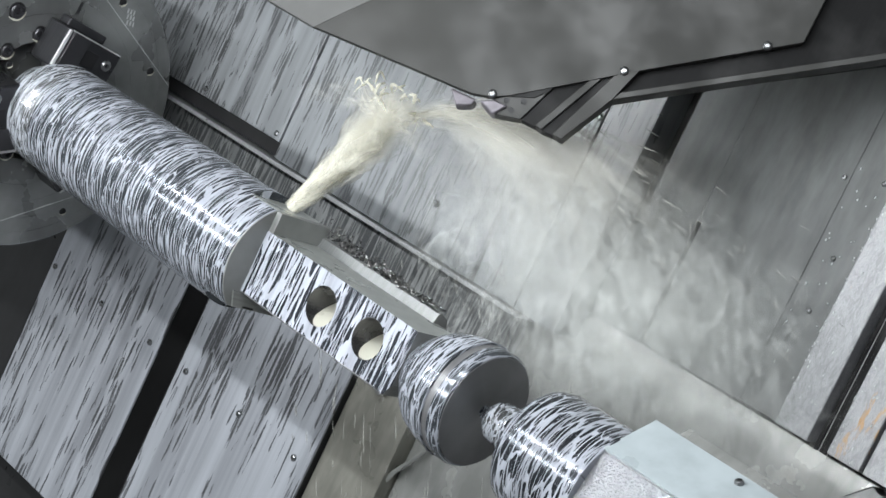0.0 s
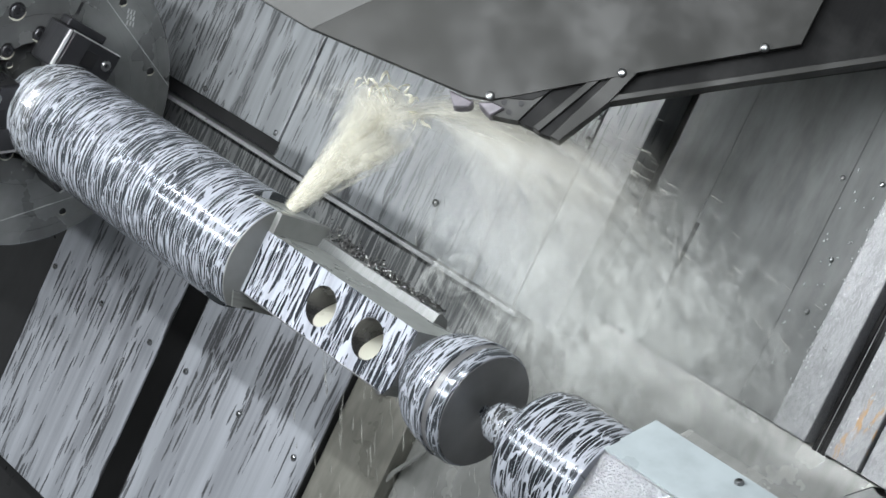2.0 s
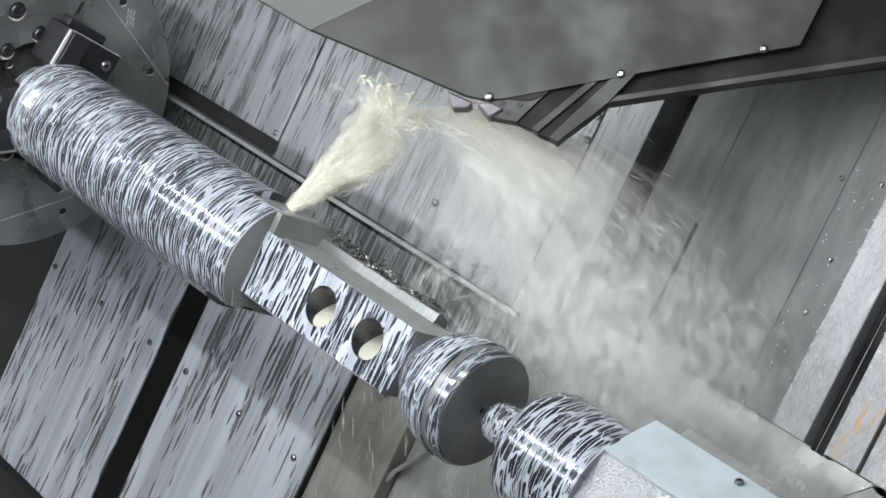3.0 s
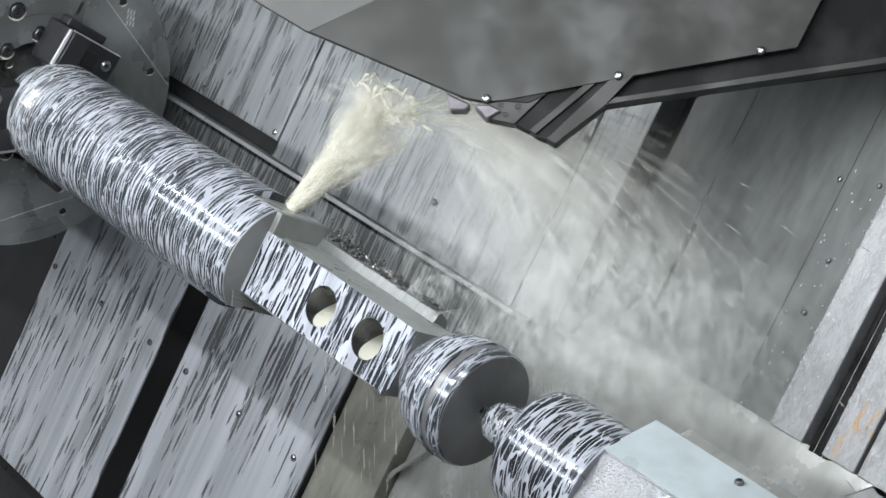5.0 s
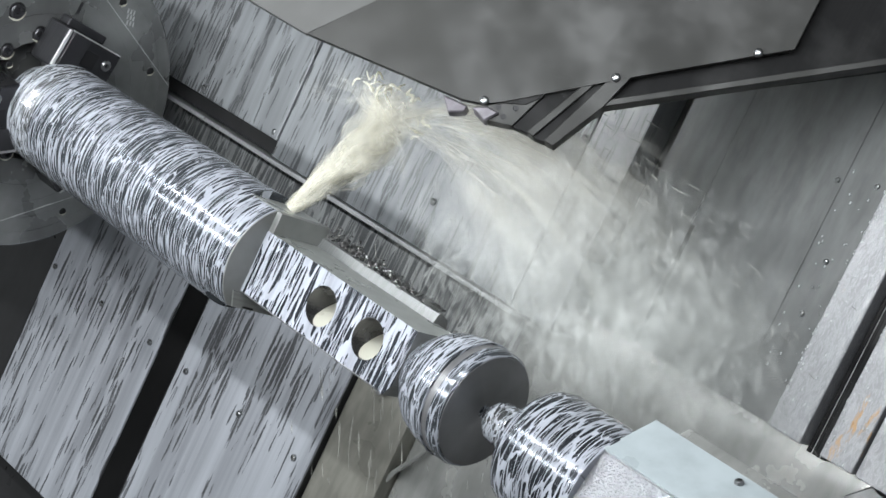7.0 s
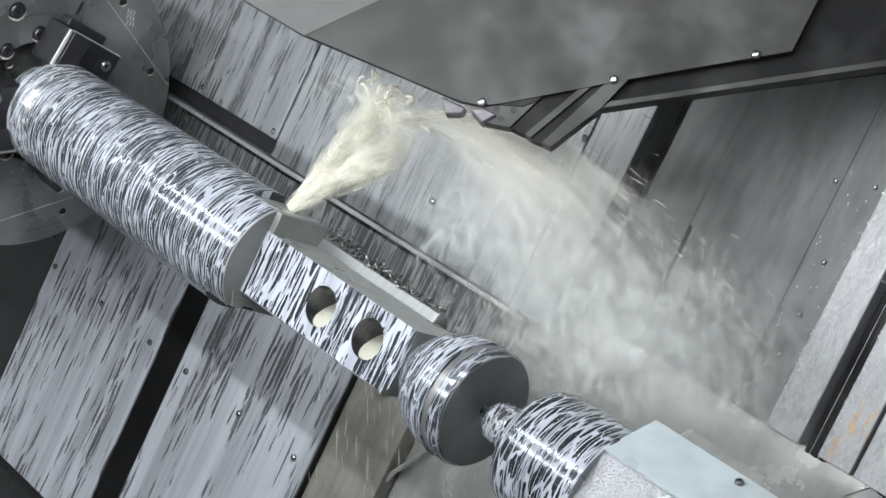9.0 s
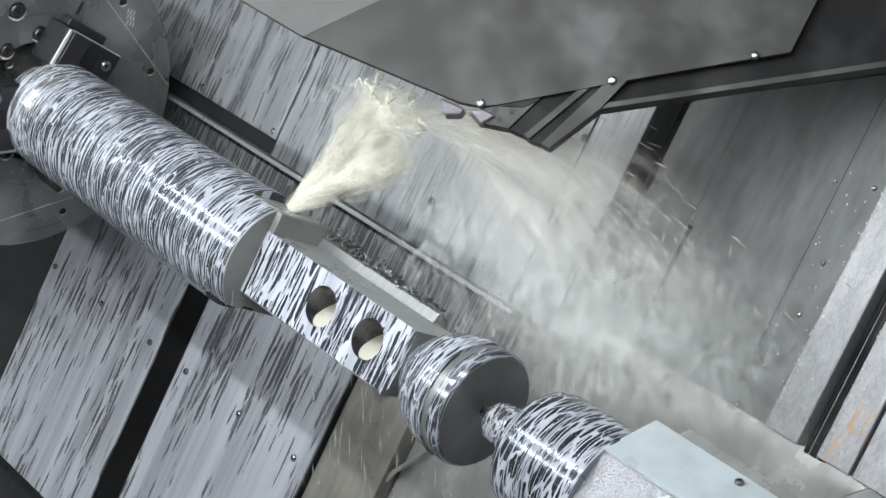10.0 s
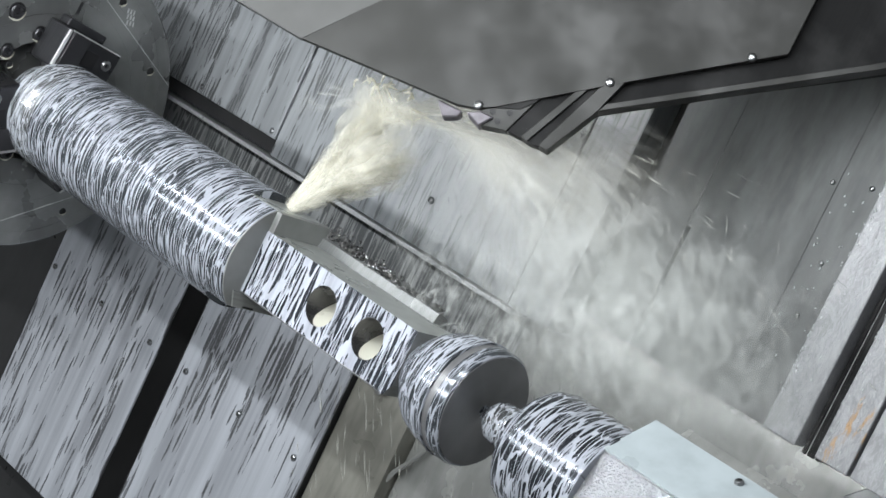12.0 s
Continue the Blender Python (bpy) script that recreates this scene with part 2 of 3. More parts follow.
def block(x0, x1, y0, y1, z0, z1, bevel=0.001, bm=None):
    bm = bm or bmesh.new()
    made = bmesh.ops.create_cube(bm, size=1)["verts"]
    for v in made:
        v.co = Vector(((x0 + x1) / 2 + v.co.x * (x1 - x0), (y0 + y1) / 2 + v.co.y * (y1 - y0), (z0 + z1) / 2 + v.co.z * (z1 - z0)))
    if bevel:
        edges = list({e for v in made for e in v.link_edges})
        bmesh.ops.bevel(bm, geom=edges, offset=bevel, segments=2, affect="EDGES", profile=0.5)
    return bm


def prism(points, z0, z1, bevel=0.001):
    """A plate with this outline in x and y, from z0 to z1."""
    bm = bmesh.new()
    low = [bm.verts.new((x, y, z0)) for x, y in points]
    high = [bm.verts.new((x, y, z1)) for x, y in points]
    bm.faces.new(low[::-1])
    bm.faces.new(high)
    k = len(points)
    for i in range(k):
        bm.faces.new((low[i], low[(i + 1) % k], high[(i + 1) % k], high[i]))
    if bevel:
        bmesh.ops.bevel(bm, geom=list(bm.edges), offset=bevel, segments=1, affect="EDGES")
    return bm


def lathe(profile, seg=96):
    """A turned body round x from (x, radius) pairs."""
    bm = bmesh.new()
    rings = []
    for x, r in profile:
        if r < 1e-6:
            rings.append([bm.verts.new((x, 0, 0))])
        else:
            rings.append([bm.verts.new((x, r * math.cos(2 * math.pi * i / seg), r * math.sin(2 * math.pi * i / seg))) for i in range(seg)])
    for a, b in zip(rings, rings[1:]):
        for i in range(seg):
            j = (i + 1) % seg
            if len(a) == 1:
                bm.faces.new((a[0], b[i], b[j]))
            elif len(b) == 1:
                bm.faces.new((a[i], b[0], a[j]))
            else:
                bm.faces.new((a[i], b[i], b[j], a[j]))
    return bm


def screw_mesh(r):
    """A button head with a hexagon socket, standing on z = 0."""
    bm = bmesh.new()
    seg = 18
    prof = [(r, 0), (r, r * 0.25), (r * 0.85, r * 0.6), (r * 0.5, r * 0.8), (r * 0.45, r * 0.8), (r * 0.42, r * 0.4)]
    rings = [[bm.verts.new((q * math.cos(2 * math.pi * i / seg), q * math.sin(2 * math.pi * i / seg), z)) for i in range(seg)] for q, z in prof]
    for a, b in zip(rings, rings[1:]):
        for i in range(seg):
            j = (i + 1) % seg
            bm.faces.new((a[i], a[j], b[j], b[i]))
    bm.faces.new(rings[-1])
    bm.faces.new(rings[0][::-1])
    return finish("screw", bm, M_SCREW, True)


SCREW, SMALL_SCREW = screw_mesh(0.0065), screw_mesh(0.0042)


def screw(parent, x, y, z, m=None, mesh=None):
    ob = new("screw", mesh or SCREW)
    ob.parent = parent
    ob.matrix_basis = (m or Matrix()) @ pose(x, y, z)
    return ob


def tube(points, r, seg=8):
    """A round hose through these points."""
    bm = bmesh.new()
    rings = []
    pts = [Vector(q) for q in points]
    for i, q in enumerate(pts):
        d = (pts[min(i + 1, len(pts) - 1)] - pts[max(i - 1, 0)]).normalized()
        a = d.orthogonal().normalized()
        b = d.cross(a)
        rings.append([bm.verts.new(q + r * (a * math.cos(2 * math.pi * k / seg) + b * math.sin(2 * math.pi * k / seg))) for k in range(seg)])
    for a, b in zip(rings, rings[1:]):
        for k in range(seg):
            bm.faces.new((a[k], a[(k + 1) % seg], b[(k + 1) % seg], b[k]))
    bm.faces.new(rings[0][::-1])
    bm.faces.new(rings[-1])
    return bm


# ---- enclosure round the working space ----
def enclosure():
    for name, box in (("wall_left", (-2.95, -2.90, -2.1, 1.9, 0, 3.4)), ("wall_right", (2.35, 2.40, -2.1, 1.9, 0, 3.4)),
                      ("wall_front", (-2.90, 2.35, -2.1, -2.05, 0, 3.4)), ("wall_back", (-2.90, 2.35, 1.85, 1.9, 0, 3.4)),
                      ("ceiling", (-2.95, 2.4, -2.1, 1.9, 3.4, 3.45)), ("floor", (-2.95, 2.4, -2.1, 1.9, -0.05, 0.0))):
        ob = new(name, finish(name, block(*box, 0.0), M_ENCLOSURE))
        tagged(ob, "grey painted sheet steel of the machine enclosure", "wall", kind="structure")
    for eye, target, length, width, power in LAMPS:
        lamp = empty("machine_lamp", look(eye, target))
        tagged(lamp, "long slim work lamp under the enclosure roof", "lamp", "enclosure lamps")
        for k in (-0.4, 0.4):
            top = lamp.matrix_basis @ Vector((k * length, 0, 0.045))
            part("hanger", tube([top, Vector((top.x, top.y, 3.401))], 0.006), M_LAMP, lamp, m=lamp.matrix_basis.inverted())
        part("housing", block(-length / 2 - 0.03, length / 2 + 0.03, -width / 2 - 0.02, width / 2 + 0.02, 0.006, 0.05, 0.004), M_LAMP, lamp)


# ---- slanted bed ----
def bed():
    base = new("machine_bed", finish("machine_bed", block(-1.9, 2.0, -1.25, 0.25, -0.62, -0.47, 0.004), M_DARK))
    base.matrix_basis = BED
    tagged(base, "dark wet slanted steel machine bed", "machine bed", kind="structure")
    plates = [(-1.52, -1.105, -0.782, -0.02, [-1.505, -1.316, -1.133]), (-1.03, -0.612, -1.05, -0.02, [-1.003, -0.824, -0.651])]
    for x0, x1, y0, y1, screws in plates:
        p = empty("bed_cover_plate", BED)
        tagged(p, "pale sheet steel plate streaked with milky coolant on the bed", "cover plate", "bed cover plates")
        part("sheet", block(x0, x1, y0, y1, -0.406, -0.40, 0.0015), M_PLATE, p)
        # added under the thin sheet: the shade on the plate's sides, as dark colour
        part("support", block(x0 + 0.003, x1 - 0.003, y0 + 0.003, y1 - 0.003, -0.47, -0.406, 0.001), M_DARK, p, "added block under the plate, dark for the shade on its sides")
        for x in screws:
            screw(p, x, -0.375, -0.4)
    p = empty("recess_plate", BED)
    tagged(p, "olive grey wet plate set low in the bed", "cover plate")
    part("sheet", block(-0.6105, -0.458, -1.2, 0.05, -0.47, -0.418, 0.0015), M_OLIVE, p)
    p = empty("lower_bed_plate", BED)
    tagged(p, "smooth pale sheet steel plate low on the bed", "cover plate")
    part("sheet", block(-0.455, -0.302, -1.2, -0.13, -0.47, -0.45, 0.0015), M_LOWER, p)
    part("sheet", block(-0.299, 1.9, -1.2, 0.1335, -0.47, -0.393, 0.0015), M_LOWER, p)


# ---- moving carriage covers ----
def carriage():
    c = empty("carriage_cover", BED)
    tagged(c, "streaked sheet steel cover of the carriage behind the workpiece", "carriage cover")
    part("upper_sheet", block(-1.9, -0.967, 0.115, 1.1, -0.40, -0.33, 0.0012), M_BACK, c)
    part("middle_sheet", block(-0.964, -0.3035, 0.085, 1.1, -0.40, -0.333, 0.0012), M_BACK, c)
    part("end_sheet", block(-0.2985, -0.205, 0.084, 1.1, -0.40, -0.33, 0.0012), M_BACK, c)
    part("lower_strip", block(-1.9, -0.967, 0.086, 0.113, -0.40, -0.345, 0.001), M_DARK, c)
    part("corner_sheet", block(-0.284, -0.165, -0.05, 0.139, -0.44, -0.405, 0.001), M_WALL, c)
    part("rail", block(-1.9, -0.285, 0.074, 0.082, -0.42, -0.325, 0.0015), M_RAIL, c)
    part("apron", block(-1.9, -0.285, -0.12, 0.072, -0.44, -0.40, 0.0015), M_APRON, c)
    for x, y in ((-0.974, 0.127), (-0.54, 0.167), (-0.301, 0.38), (-0.303, 0.421), (-1.211, 0.129)):
        screw(c, x - 0.008, y, -0.333)
    return c


def slide():
    s = empty("slide_cover", BED)
    tagged(s, "wide misted sheet steel slide cover with a slot", "slide cover")
    part("recess", block(-0.24, 1.6, 0.142, 1.2, -0.44, -0.39, 0.001), M_RECESS, s)
    part("sheet", block(-0.165, -0.067, 0.137, 1.2, -0.389, -0.35, 0.0012), M_WALL, s)
    part("sheet", block(-0.059, 0.1352, 0.137, 1.2, -0.389, -0.35, 0.0), M_WALL, s)
    part("slot_filler", block(-0.067, -0.059, 0.34, 1.2, -0.389, -0.3505, 0.0), M_WALL, s)
    part("sheet", block(0.1352, 0.207, 0.1375, 1.2, -0.389, -0.3512, 0.0), M_WALL, s)
    part("raised_strip", block(0.207, 0.266, 0.137, 1.2, -0.389, -0.342, 0.002), M_STRIP, s, "wet bright steel strip")
    for i, (x0, x1) in enumerate(((0.268, 0.2745), (0.276, 0.2815), (0.283, 0.2895), (0.291, 0.298))):
        part("wiper", block(x0, x1, 0.13, 1.2, -0.389, -0.366 - 0.003 * (i % 2), 0.001), M_BLACK, s, "black rubber wiper")
    for x in (0.2752, 0.2822, 0.2902):
        part("wiper_rib", block(x - 0.0006, x + 0.0006, 0.13, 1.2, -0.389, -0.370, 0.0), M_RAIL, s)
    part("stained_strip", block(0.30, 0.356, 0.137, 1.2, -0.389, -0.345, 0.002), M_RUST, s, "rust stained wet steel strip")
    part("sheet", block(0.36, 1.6, 0.137, 1.2, -0.389, -0.35, 0.0012), M_STRIP, s)
    rng = np.random.default_rng(21)
    k = 420
    x = np.concatenate([rng.uniform(0.14, 0.62, k - 150), rng.normal(0.207, 0.004, 90), rng.normal(0.302, 0.004, 60)])
    y = rng.uniform(0.14, 0.56, k)
    top = np.where((x > 0.207) & (x < 0.266), -0.342, np.where((x > 0.30) & (x < 0.356), -0.345, -0.350))
    ok = (x < 0.266) | (x > 0.30)
    place = np.stack([x, y, top], 1)[ok]
    n = len(place)
    puffs("bead", rng, place, np.tile(np.array([0.0, 1.0, 0.0]), (n, 1)), rng.uniform(0.0008, 0.0028, n), rng.uniform(0.0006, 0.0014, n), s, None, M_BEAD)
    for x, y in ((0.126, 0.494), (0.188, 0.509), (0.169, 0.382), (0.172, 0.30)):
        screw(s, x, y, -0.35, None, SMALL_SCREW)
    return s


# ---- chuck ----
def chuck():
    c = empty("chuck", pose(-1.24, 0, AXIS))
    tagged(c, "large ground steel lathe chuck with drilled face", "chuck")
    part("face_plate", lathe([(-0.12, 0.0), (-0.12, 0.286), (-0.004, 0.29), (0, 0.286), (0, 0.115), (-0.05, 0.112), (-0.05, 0)], 128), M_CHUCK, c, smooth=True)
    part("spindle_nose", lathe([(-0.6, 0), (-0.6, 0.2), (-0.12, 0.2), (-0.12, 0)], 64), M_DARK, c, smooth=True)
    holes = [(-0.019, 0.181, 0.017), (0.02, 0.127, 0.015), (-0.047, 0.112, 0.015), (-0.044, 0.084, 0.006), (0.243, -0.009, 0.008),
             (0.032, -0.243, 0.007), (0.195, 0.144, 0.008), (-0.07, -0.085, 0.014)]
    # shallow turned rings on the face
    for r in (0.165, 0.2, 0.232, 0.262):
        part("turned_ring", lathe([(0.0002, r), (0.0007, r + 0.0006), (0.0002, r + 0.0012), (0.0001, r + 0.0006), (0.0002, r)], 128), M_CHUCK, c, smooth=True)
    for y, z, r in holes:
        bm = lathe([(0.0004, r), (0.0012, r * 0.94), (0.0008, r * 0.88), (0.0005, r * 0.8), (0.0005, 0)], 28)
        part("bolt_hole", bm, M_HOLE, c, smooth=True, m=pose(0.0, y, z))
        bm = bmesh.new()
        arc = [radians(200 + 140 * i / 12) for i in range(13)]
        rim = [bm.verts.new((0.0016, r * 1.08 * math.cos(q), r * 1.08 * math.sin(q))) for q in arc]
        inner = [bm.verts.new((0.0016, r * 1.0 * math.cos(q), r * (math.sin(q) * (1.02 - 0.30 * math.sin(math.pi * i / 12))))) for i, q in enumerate(arc)]
        for i in range(12):
            bm.faces.new((rim[i], rim[i + 1], inner[i + 1], inner[i]))
        made = bmesh.ops.extrude_face_region(bm, geom=list(bm.faces))["geom"]
        for q in made:
            if isinstance(q, bmesh.types.BMVert):
                q.co.x = 0.0002
        part("coolant_rim", bm, M_MILKPOOL, c, "cream coolant caught in the hole", m=pose(0.0, y, z))
        if r > 0.012:
            bm = lathe([(0.0, r * 0.8), (0.004, r * 0.8), (0.006, r * 0.66), (0.006, r * 0.4), (0.001, r * 0.36), (0.001, 0)], 24)
            part("socket_bolt", bm, M_JAW, c, smooth=True, m=pose(0.0, y, z))
    for k in range(3):
        half = math.sqrt(0.285 ** 2 - 0.219 ** 2)
        part("face_line", block(0.0, 0.0008, 0.2182, 0.2194, -half, half, 0.0), M_RAIL, c, m=pose(0, 0, 0, 30 + 120 * k))
    for k, ang in enumerate((50, 170, 290)):
        jaw = part("jaw", block(0.0, 0.07, 0.0705, 0.148, -0.064, 0.064, 0.004), M_JAW, c, "black hardened steel chuck jaw", m=pose(0, 0, 0, ang))
        part("jaw_base", block(0.0, 0.03, 0.148, 0.165, -0.045, 0.045, 0.003), M_JAW, jaw)
        # pale strips added along the jaw's edges draw the light they reflect
        part("jaw_edge_glint", block(0.066, 0.0715, 0.075, 0.147, 0.057, 0.0635, 0.001), M_RAIL, jaw, "reflection on the edge of the jaw, as an added pale strip")
        part("jaw_step", block(0.07, 0.078, 0.082, 0.146, 0.016, 0.056, 0.0015), M_JAW, jaw)
        part("jaw_edge_glint", block(0.067, 0.0715, 0.1465, 0.149, -0.06, 0.055, 0.0006), M_RAIL, jaw)
        part("jaw_pocket", block(0.0695, 0.0715, 0.10, 0.13, -0.02, 0.012, 0.0008), M_HOLE, jaw)
        part("jaw_bolt", lathe([(0.066, 0.010), (0.073, 0.010), (0.075, 0.008), (0.075, 0.005), (0.069, 0.0045), (0.069, 0)], 24), M_SCREW, jaw, smooth=True, m=pose(0, 0.12, -0.042))
    for i in range(9):
        part("engraved_bar", block(0.0, 0.0006, -0.0016, 0.0016, -0.0045, 0.0045, 0.0), M_RAIL, c, m=pose(0, 0.205 + 0.006 * (i // 3) - 0.002 * (i % 3), 0.125 - 0.011 * (i % 3) - 0.004 * (i // 3), -25))
    for y, z in ((0.105, 0.155), (0.098, 0.185)):
        part("slot", block(0.0, 0.001, -0.003, 0.003, -0.012, 0.012, 0.0), M_HOLE, c, m=pose(0, y, z, -35))


# ---- workpiece ----
def workpiece():
    w = empty("workpiece", pose(0, 0, AXIS))
    tagged(w, "turned and milled steel shaft covered in milky coolant", "workpiece")
    shaft = [(-1.098, 0), (-1.098, 0.0955), (-1.092, 0.1), (-1.08, 0.1), (-0.5565, 0.1), (-0.5560, 0.1), (-0.492, 0.1), (-0.49, 0.098), (-0.49, 0)]
    bm = lathe(shaft, 160)
    cu, su = math.cos(radians(SLANT)), math.sin(radians(SLANT))
    face = lathe([(-0.4902, 0), (-0.4902, 0.0995), (-0.4885, 0.099), (-0.4885, 0)], 160)
    for v in (*bm.verts, *face.verts):
        # spot-faced flat on top of the shaft's end
        u, n = v.co.y * cu + v.co.z * su, -v.co.y * su + v.co.z * cu
        if v.co.x > -0.5562 and u > 0.0865:
            u = 0.0865
            v.co.y, v.co.z = u * cu - n * su, u * su + n * cu
        elif v.co.x > -0.5562 and u < -0.077:
            v.co.y, v.co.z = -0.077 * cu - n * su, -0.077 * su + n * cu
    part("shaft", bm, M_SHAFT, w, smooth=True)
    part("collar", lathe([(-1.235, 0), (-1.235, 0.068), (-1.184, 0.068), (-1.183, 0.089), (-1.174, 0.0965), (-1.13, 0.098), (-1.124, 0.0945), (-1.099, 0.0945), (-1.099, 0)], 128), M_COLLAR, w, "bright turned collar gripped by the jaws", smooth=True)
    part("shoulder_face", face, M_CUT, w)
    turn = pose(0, 0, 0, SLANT)
    # milled square part with two cross bores
    h, holes, rh = 0.05, ((-0.319, 0.003), (-0.209, 0.003)), 0.031
    bm = bmesh.new()
    x0, x1, lo, hi = -0.4885, -0.135, -0.051, 0.053
    outline = [(x0, lo), (x1 - 0.004, lo), (x1 + 0.006, lo + 0.02), (x1 + 0.006, hi), (x0, hi)]
    seg = 40
    rings = {}
    for z in (h, -0.06):
        outer = [bm.verts.new((x, y, z)) for x, y in outline]
        edges = [bm.edges.new((outer[i], outer[(i + 1) % 5])) for i in range(5)]
        rings[z] = [outer]
        for cx, cy in holes:
            ring = [bm.verts.new((cx + rh * math.cos(2 * math.pi * i / seg), cy + rh * math.sin(2 * math.pi * i / seg), z)) for i in range(seg)]
            edges += [bm.edges.new((ring[i], ring[(i + 1) % seg])) for i in range(seg)]
            rings[z].append(ring)
        bmesh.ops.triangle_fill(bm, edges=edges, use_beauty=True)
    for a, b in zip(rings[h], rings[-0.06]):
        k = len(a)
        for i in range(k):
            bm.faces.new((a[i], a[(i + 1) % k], b[(i + 1) % k], b[i]))
    bmesh.ops.recalc_face_normals(bm, faces=bm.faces)
    for f in bm.faces:
        f.material_index = 0 if f.normal.z > 0.9 else (2 if f.normal.y > 0.9 and f.calc_center_median().y > 0.05 else 1)
    for f in bm.faces:
        c = f.calc_center_median()
        if abs(f.normal.z) < 0.1 and any((c.x - cx) ** 2 + (c.y - cy) ** 2 < (rh * 1.05) ** 2 for cx, cy in holes):
            f.material_index = 3
    me = bpy.data.meshes.new("square_bar")
    bm.to_mesh(me)
    bm.free()
    me.materials.append(M_FLAT)
    me.materials.append(M_CUT)
    me.materials.append(M_WETTOP)
    me.materials.append(M_BORE)
    bar = new("square_bar", me)
    bar.parent, bar.matrix_basis = w, turn
    tagged(bar, "milled square section with two cross bores")
    part("lower_land", prism([(-0.077, -0.055), (-0.0515, -0.066), (-0.0515, 0.066), (-0.077, 0.055)], 0.0, 0.003, 0.0006), M_CUT, w, m=turn @ Matrix.Translation((-0.4885, 0, 0)) @ Matrix(((0, 0, 1, 0), (1, 0, 0, 0), (0, 1, 0, 0), (0, 0, 0, 1))))
    part("oil_slot", block(-0.4855, -0.4849, -0.0755, -0.0725, 0.012, 0.034, 0.0), M_HOLE, w, m=turn)
    # the highlight on the bar's lower front edge, built as a thin bright strip
    part("lower_edge_highlight", block(x0, x1 - 0.012, lo, lo + 0.0022, h + 0.0002, h + 0.0012, 0.0003), M_SCREW, w, "highlight along the lower edge, as an added bright strip", m=turn)
    part("spot_face", block(-0.555, -0.4885, 0.06, 0.0872, -0.049, 0.049, 0.0005), M_WETTOP, w, m=turn)
    part("raised_land", prism([(-0.4885, 0.053), (-0.476, 0.053), (-0.476, 0.0865), (-0.4885, 0.0865)], -0.06, 0.049, 0.0006), M_CUT, w, m=turn)
    bm = bmesh.new()
    prof = [(0.0535, -0.05), (0.068, -0.054), (0.070, -0.06), (0.062, -0.077), (0.02, -0.097), (-0.05, -0.085), (-0.05, -0.055)]
    a = [bm.verts.new((-0.4885, u, n)) for u, n in prof]
    b = [bm.verts.new((-0.195, u, n)) for u, n in prof]
    bm.faces.new(a)
    bm.faces.new(b[::-1])
    for i in range(7):
        bm.faces.new((a[i], b[i], b[(i + 1) % 7], a[(i + 1) % 7]))
    part("back_ridge", bm, M_RIDGE, w, m=turn)
    for cx, cy in holes:
        # milk standing in the low side of each bore
        bm = bmesh.new()
        ring = [(cx + (rh - 0.0004) * math.cos(2 * math.pi * i / 32), cy + (rh - 0.0004) * math.sin(2 * math.pi * i / 32)) for i in range(32)]
        low = [bm.verts.new((x, y, -0.058)) for x, y in ring]
        high = [bm.verts.new((x, y, max(-0.057, 0.045 - (y - cy + rh) * su / cu))) for x, y in ring]
        bmesh.ops.triangle_fill(bm, edges=[bm.edges.new((high[i], high[(i + 1) % 32])) for i in range(32)])
        bm.faces.new(low[::-1])
        for i in range(32):
            j = (i + 1) % 32
            bm.faces.new((low[i], low[j], high[j], high[i]))
        part("coolant_pool", bm, M_MILKPOOL, w, "pool of cream coolant standing in a bore", m=turn)
    bell = [(-0.14, 0), (-0.14, 0.038), (-0.132, 0.046), (-0.118, 0.058), (-0.104, 0.069), (-0.09, 0.0775), (-0.07, 0.084), (-0.05, 0.088), (-0.034, 0.0895), (-0.033, 0.086), (-0.022, 0.086), (-0.021, 0.0885)]
    part("bell_head", lathe(bell, 128), M_SHAFT, w, smooth=True)
    part("rim_groove", lathe([(-0.036, 0.0), (-0.036, 0.0868), (-0.02, 0.0868), (-0.02, 0)], 128), M_FACE, w, smooth=True)
    part("rim", lathe([(-0.021, 0), (-0.021, 0.0885), (-0.008, 0.0885), (-0.0012, 0.084), (-0.0012, 0)], 128), M_SHAFT, w, smooth=True)
    part("end_face", lathe([(-0.01, 0), (-0.006, 0.0835), (0, 0.0825), (0.0, 0.012), (-0.006, 0.0)], 128), M_FACE, w, "dark bare end face", smooth=True)


